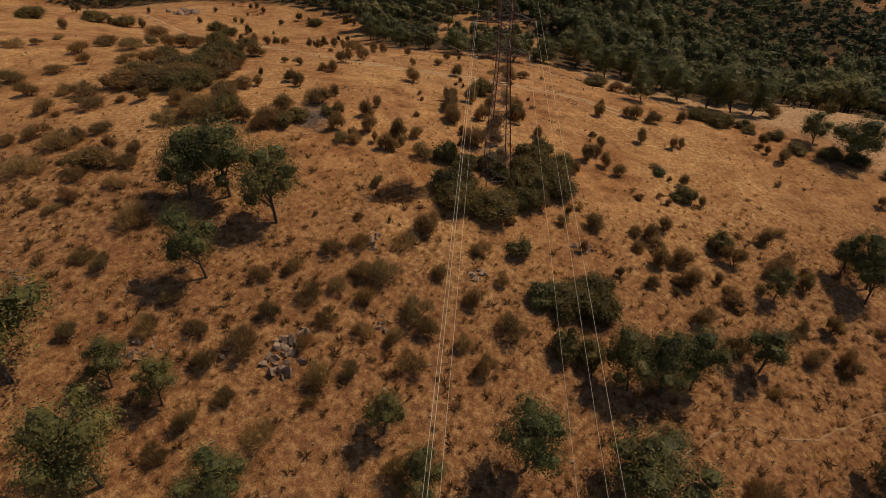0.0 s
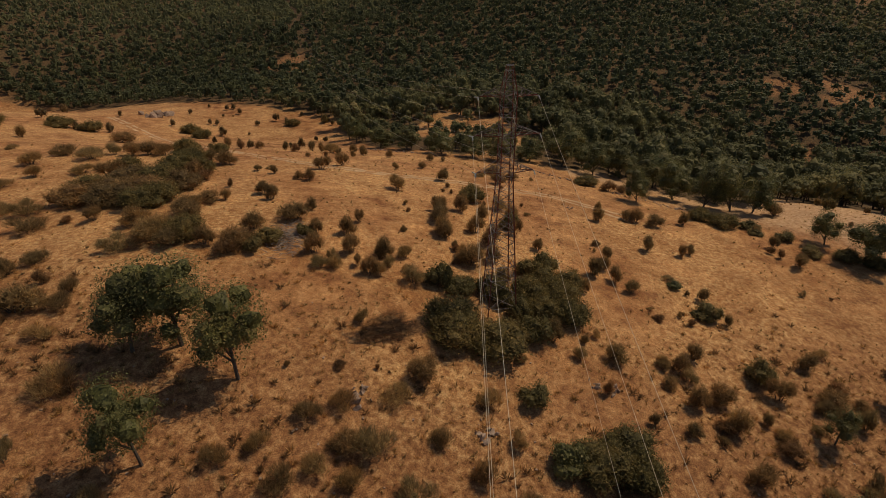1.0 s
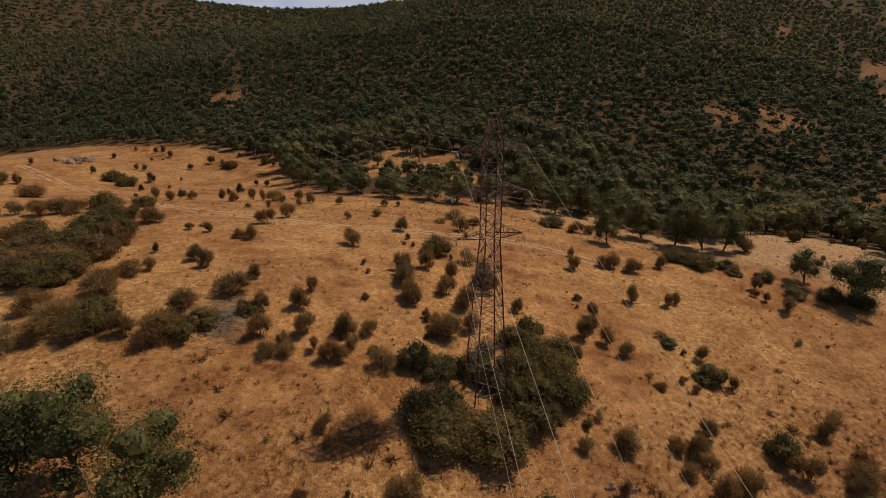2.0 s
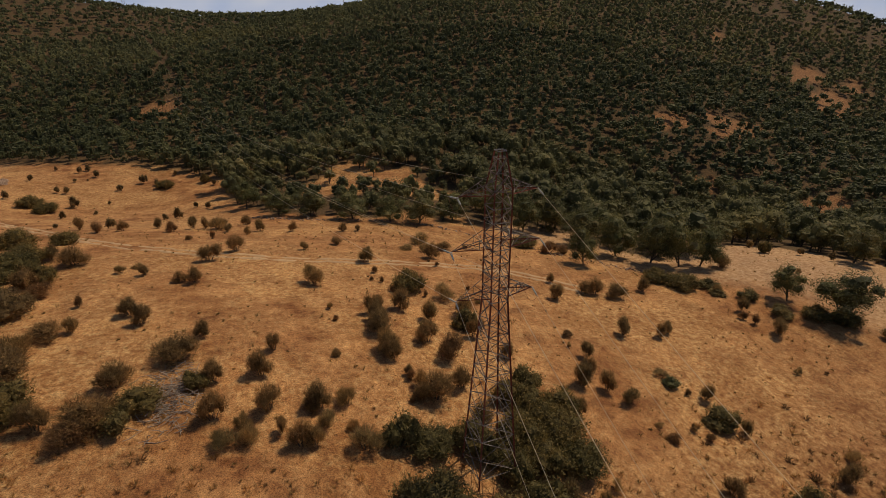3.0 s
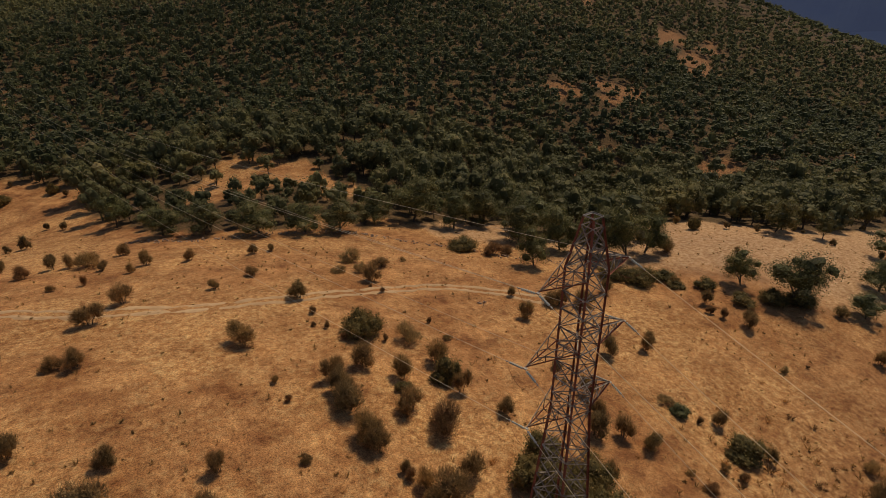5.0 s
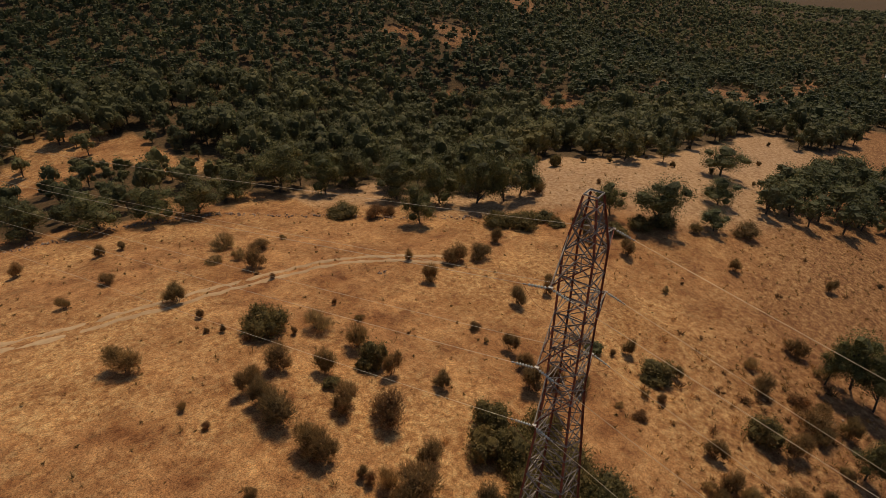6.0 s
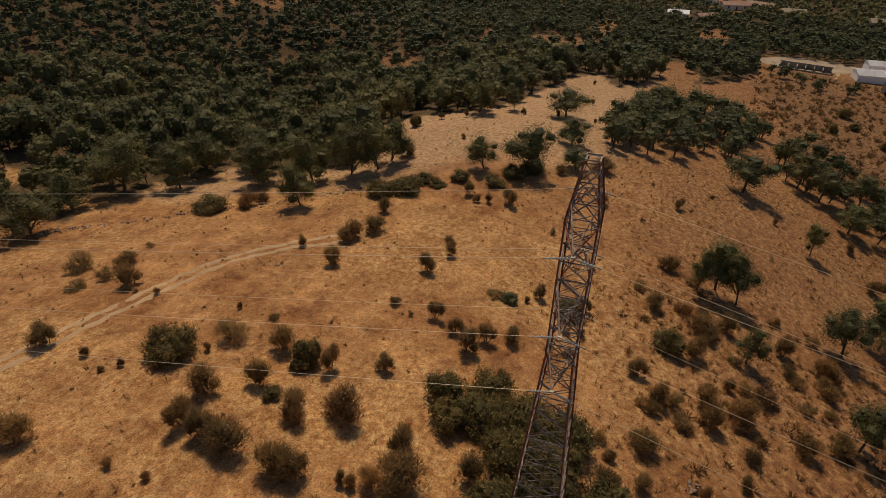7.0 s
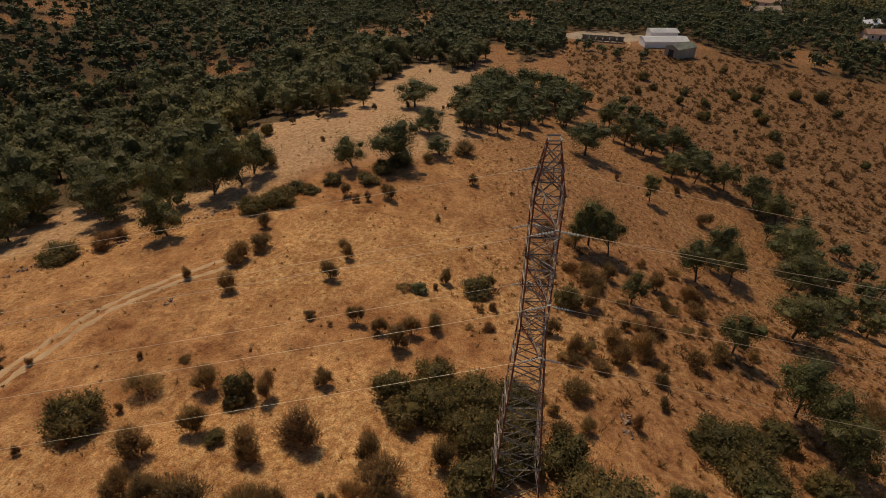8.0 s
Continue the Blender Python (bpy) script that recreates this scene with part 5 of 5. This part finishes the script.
build_track(TRACK, 0.95, "dirt_track", "pale worn dirt track across the pasture", 0.72)
build_track(FOOTPATH, 0, "footpath", "narrow pale footpath across the slope", 0.1, simple_material("trodden_footpath", (0.34, 0.19, 0.090), (0.46, 0.28, 0.14), 0.8, 0.95, 0, 0.05))


# ---- pile of cut branches ----
def build_branches(x0, y0):
    rng = np.random.default_rng(51)
    root = tagged(new("branch_pile"), "heap of bleached grey cut branches between shrubs", "branch pile")
    root.matrix_world = Matrix.Translation((x0, y0, ground_z(x0, y0)))
    for k in range(260):
        a = rng.uniform(0, 2 * math.pi)
        p = rng.normal(size=2) * (1.35, 2.6)
        ln = rng.uniform(0.8, 2.3)
        z = max(0.05, 0.75 - 0.22 * (p[0] ** 2 + p[1] ** 2) ** 0.5) * rng.random()
        dz = ground_z(x0 + p[0], y0 + p[1]) - ground_z(x0, y0)
        d = np.array([math.cos(a), math.sin(a), rng.normal() * 0.2]) * ln / 2
        mid = np.array([p[0], p[1], z + dz + 0.1])
        kink = rng.normal(size=3) * 0.12
        part("branch", mesh_from("branch", *tube([mid - d, mid + kink, mid + d], [0.045, 0.035, 0.015], 4), M_DEADWOOD), root)


M_DEADWOOD = simple_material("bleached_wood", (0.22, 0.165, 0.125), (0.46, 0.375, 0.30), 5, 0.85)
build_branches(*PILE)


# ---- farm sheds in the valley ----
M_WHITE_ROOF = simple_material("white_sheet_roof", (0.93, 0.93, 0.92), (0.95, 0.95, 0.94), 0.05, 0.4)
M_GREEN_ROOF = simple_material("grey_green_sheet_roof", (0.34, 0.36, 0.27), (0.46, 0.48, 0.38), 0.6, 0.5)
M_RENDER = simple_material("beige_render_wall", (0.36, 0.31, 0.23), (0.46, 0.40, 0.31), 0.8, 0.9)
M_DARK = simple_material("dark_doorway", (0.02, 0.02, 0.02), (0.04, 0.04, 0.035), 1.0, 0.8)
M_YARD = simple_material("gravel_yard", (0.34, 0.25, 0.16), (0.46, 0.36, 0.25), 0.35, 0.95, 0, 0.04)


def block(name, lo, hi, material, parent, label=""):
    bm = bmesh.new()
    lo, hi = Vector(lo), Vector(hi)
    bmesh.ops.create_cube(bm, size=1.0, matrix=Matrix.Translation((lo + hi) / 2) @ Matrix.Diagonal((*(hi - lo), 1)))
    me = bpy.data.meshes.new(name)
    bm.to_mesh(me)
    bm.free()
    me.materials.append(material)
    return part(name, me, parent, label)


def shed(x, y, turn, w, l, eaves, ridge, roof_mat, label, wall_mat):
    root = tagged(new("farm_shed"), label, "shed", "sheds of the farm")
    root.matrix_world = Matrix.Translation((x, y, float(height(x, y)) - 0.2)) @ Matrix.Rotation(radians(turn), 4, "Z")
    t = 0.25
    block("wall", (-w / 2, -l / 2, -1), (-w / 2 + t, l / 2, eaves), wall_mat, root)
    block("wall", (w / 2 - t, -l / 2, -1), (w / 2, l / 2, eaves), wall_mat, root)
    for s in (-1, 1):
        bm = bmesh.new()
        out = [bm.verts.new(v) for v in ((-w / 2 + t, s * l / 2, -1), (w / 2 - t, s * l / 2, -1), (w / 2 - t, s * l / 2, eaves), (0, s * l / 2, ridge - 0.1), (-w / 2 + t, s * l / 2, eaves))]
        f = bm.faces.new(out)
        r = bmesh.ops.extrude_face_region(bm, geom=[f])
        for v in r["geom"]:
            if isinstance(v, bmesh.types.BMVert):
                v.co.y -= s * t
        me = bpy.data.meshes.new("gable")
        bm.to_mesh(me)
        bm.free()
        me.materials.append(wall_mat)
        part("gable", me, root)
    for s in (-1, 1):
        n = 14
        for k in range(n):
            bm = bmesh.new()
            y0, y1 = -l / 2 - 0.4 + (l + 0.8) * k / n, -l / 2 - 0.4 + (l + 0.8) * (k + 1) / n - 0.03
            lift = 0.03 * (k % 2)
            lo = (s * (w / 2 + 0.5), eaves - 0.35 * (ridge - eaves) / (w / 2))
            vs = [bm.verts.new(v) for v in ((0, y0, ridge + lift), (0, y1, ridge + lift), (lo[0], y1, lo[1] + lift), (lo[0], y0, lo[1] + lift))]
            bm.faces.new(vs)
            bmesh.ops.solidify(bm, geom=bm.faces[:], thickness=0.06)
            me = bpy.data.meshes.new("roof_sheet")
            bm.to_mesh(me)
            bm.free()
            me.materials.append(roof_mat)
            part("roof_sheet", me, root)
    block("door", (-w * 0.2, -l / 2 - 0.06, -0.5), (w * 0.2, -l / 2 + 0.02, eaves * 0.8), M_DARK, root)
    for k in range(4 if wall_mat == M_RENDER else 0):
        yy = -l * 0.36 + l * 0.24 * k
        block("window", (-w / 2 - 0.05, yy - 0.6, eaves * 0.45), (-w / 2 + 0.02, yy + 0.6, eaves * 0.75), M_DARK, root)


SHEDS = [
    (266.0, 14.5, 8.0, 9.5, 20.0, 3.4, 4.3, M_WHITE_ROOF, "long farm shed with a bright white sheet roof", M_WHITE_ROOF),
    (282.0, 12.5, 8.0, 8.0, 13.0, 4.2, 5.0, M_WHITE_ROOF, "short farm shed with a white sheet roof", M_WHITE_ROOF),
    (248.0, 10.5, 214.8, 7.0, 11.0, 4.6, 6.0, M_GREEN_ROOF, "beige farm barn with a grey-green gable roof", M_RENDER),
]
for spec in SHEDS:
    shed(*spec)


def build_yard():
    n = 40
    a = np.linspace(0, 2 * math.pi, n, endpoint=False)
    rings = []
    for r in np.linspace(0.02, 1, 9):
        px = YARD[0] + np.cos(a) * r * YARD[2] * (1 + 0.12 * np.sin(3 * a))
        py = YARD[1] + np.sin(a) * r * YARD[3] * (1 + 0.10 * np.cos(4 * a))
        rings.append(np.stack([px, py, height(px, py) + (0.12 if r < 0.99 else -0.2)], 1))
    f = []
    for k in range(8):
        for j in range(n):
            f.append((k * n + j, k * n + (j + 1) % n, (k + 1) * n + (j + 1) % n, (k + 1) * n + j))
    tagged(new("farm_yard", mesh_from("farm_yard", np.concatenate(rings), f, M_YARD)), "pale gravel yard beside the farm sheds", "yard", kind="structure")


build_yard()
build_track(GRAVEL_PATH, 0, "gravel_path", "pale winding gravel path beside the farm yard", 0.9)


# ---- far mountains beyond the plain ----
def build_backdrop():
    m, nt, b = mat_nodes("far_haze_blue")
    # the blue of the distance haze is painted into the base colour
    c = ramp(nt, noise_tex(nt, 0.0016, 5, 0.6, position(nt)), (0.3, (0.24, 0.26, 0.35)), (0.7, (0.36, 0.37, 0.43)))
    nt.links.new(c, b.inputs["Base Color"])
    b.inputs["Roughness"].default_value = 1.0
    az = np.radians(np.linspace(30, 130, 180))
    top = 60 + 90 * np.sin(az * 5 + 1) + 60 * np.sin(az * 13) + 22 * np.sin(az * 41)
    vs = []
    for r, z in ((3500, -480 + 0 * az), (3900, -260 + 0.3 * top), (4300, 40 + top)):
        vs.append(np.stack([r * np.sin(az), r * np.cos(az), z], 1))
    n = len(az)
    i = np.arange(n - 1)
    f = np.concatenate([np.stack([i + n * k, i + 1 + n * k, i + 1 + n * (k + 1), i + n * (k + 1)], 1) for k in range(2)])
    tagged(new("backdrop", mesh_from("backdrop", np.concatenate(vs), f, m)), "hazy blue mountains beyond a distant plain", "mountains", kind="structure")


build_backdrop()


# ---- scattered houses and open plots in the far valley ----
M_TILE = simple_material("clay_tile_roof", (0.30, 0.16, 0.10), (0.46, 0.28, 0.19), 0.9, 0.8)
M_LIME = simple_material("limewashed_wall", (0.62, 0.58, 0.50), (0.76, 0.72, 0.64), 0.6, 0.9)
M_FIELD = simple_material("dry_valley_field", (0.30, 0.22, 0.11), (0.44, 0.33, 0.18), 0.15, 0.95)


def house(x, y, turn, w, l, eaves, ridge, roof_mat, label):
    root = tagged(new("farmhouse"), label, "house", "houses in the valley")
    root.matrix_world = Matrix.Translation((x, y, float(height(x, y)) - 0.2)) @ Matrix.Rotation(radians(turn), 4, "Z")
    block("wall", (-w / 2, -l / 2, -1), (w / 2, l / 2, eaves), M_LIME, root)
    bm = bmesh.new()
    rise, over = ridge - eaves, 0.4
    for e in (-l / 2 - over, l / 2 + over):
        for px, pz in ((-w / 2 - over, eaves - 0.1), (w / 2 + over, eaves - 0.1), (w / 2 + over, eaves + 0.06), (0, ridge), (-w / 2 - over, eaves + 0.06)):
            bm.verts.new((px, e, pz))
    vs = list(bm.verts)
    for i in range(5):
        bm.faces.new((vs[i], vs[(i + 1) % 5], vs[5 + (i + 1) % 5], vs[5 + i]))
    bm.faces.new(vs[4::-1])
    bm.faces.new(vs[5:])
    me = bpy.data.meshes.new("roof")
    bm.to_mesh(me)
    bm.free()
    me.materials.append(roof_mat)
    roof = part("roof", me, root)
    block("chimney", (w * 0.18, l * 0.2, eaves), (w * 0.18 + 0.7, l * 0.2 + 0.7, ridge + 0.7), M_LIME, roof)
    for k in range(3):
        yy = -l * 0.3 + l * 0.3 * k
        block("window" if k != 1 else "door", (-w / 2 - 0.04, yy - 0.5, eaves * 0.4 if k != 1 else -0.2), (-w / 2 + 0.02, yy + 0.5, eaves * 0.8), M_DARK, root)


HOUSES = [
    (410, 110, 10, 9, 13), (406, 92, 35, 10, 14), (500, 126, 5, 9, 15), (469, 98, -10, 10, 16), (455, 78, 20, 10, 18), (487, 62, 0, 9, 20),
    (526, 107, 15, 10, 14), (458, 62, -15, 9, 18), (540, 83, 5, 11, 20), (530, 66, 30, 10, 22), (588, 72, 0, 12, 24), (440, 42, 8, 8, 14),
    (421, -4, 12, 8, 12), (394, -72, -20, 9, 15), (404, -92, 10, 9, 15), (333, -105, 25, 8, 12), (310, -99, 0, 8, 12), (365, -60, 12, 8, 20),
]
for k, (x, y, turn, w, l) in enumerate(HOUSES):
    pale = k % 3 != 1
    house(x, y, turn, w, l, 3.4, 5.2, M_WHITE_ROOF if k % 5 == 0 else M_TILE if k % 3 == 1 else M_YARD, "small whitewashed farm building with a pale roof in the valley" if pale else "small whitewashed farm building with a clay tile roof")

M_STALL = simple_material("rough_block_wall", (0.26, 0.21, 0.15), (0.44, 0.38, 0.29), 0.9, 0.9)
# low unroofed stalls beside the yard
stalls = tagged(new("stall_row"), "row of low blockwork open stalls beside the yard", "stalls")
stalls.matrix_world = Matrix.Translation((269, 42, float(height(269, 42)) - 0.2)) @ Matrix.Rotation(radians(-8), 4, "Z")
block("back_wall", (2.6, -10, -1), (2.9, 10, 2.4), M_STALL, stalls)
for k in range(7):
    block("partition", (-2.6, -10 + 3.25 * k, -1), (2.6, -9.7 + 3.25 * k, 2.0), M_STALL, stalls)
block("front_wall", (-2.9, -10, -1), (-2.6, 10, 1.0), M_STALL, stalls)


def field(x, y, w, d, az, label):
    n = 36
    a = np.linspace(0, 2 * math.pi, n, endpoint=False)
    s, c = math.sin(radians(az)), math.cos(radians(az))
    rings = []
    for r in np.linspace(0.02, 1, 7):
        u, v = np.cos(a) * r * w * (1 + 0.15 * np.sin(3 * a + x)), np.sin(a) * r * d * (1 + 0.1 * np.cos(5 * a + y))
        px, py = x + u * c + v * s, y - u * s + v * c
        rings.append(np.stack([px, py, height(px, py) + (0.25 if r < 0.99 else -0.3)], 1))
    f = [(k * n + j, k * n + (j + 1) % n, (k + 1) * n + (j + 1) % n, (k + 1) * n + j) for k in range(6) for j in range(n)]
    tagged(new("field", mesh_from("field", np.concatenate(rings), f, M_FIELD, True)), label, "field", kind="structure")


for x, y, w, d, az in FIELDS:
    field(x, y, w, d, az, "pale dry field between woods in the valley")


# ---- bright haze low in the sky behind the hills ----
def build_haze():
    m, nt, b = mat_nodes("horizon_haze")
    glow = nt.nodes.new("ShaderNodeEmission")
    c = ramp(nt, noise_tex(nt, 0.0011, 4, 0.55, position(nt)), (0.4, (0.40, 0.52, 0.78)), (0.62, (0.62, 0.68, 0.82)))
    nt.links.new(c, glow.inputs["Color"])
    nt.links.new(glow.outputs["Emission"], nt.nodes["Material Output"].inputs["Surface"])
    az = np.radians(np.linspace(-100, 150, 120))
    vs = np.concatenate([np.stack([4600 * np.sin(az), 4600 * np.cos(az), np.full(120, z)], 1) for z in (-600.0, 900.0)])
    i = np.arange(119)
    tagged(new("backdrop_sky", mesh_from("backdrop_sky", vs, np.stack([i, i + 1, i + 121, i + 120], 1), m)), "pale blue hazy sky low over the hills", "sky", kind="structure")


build_haze()
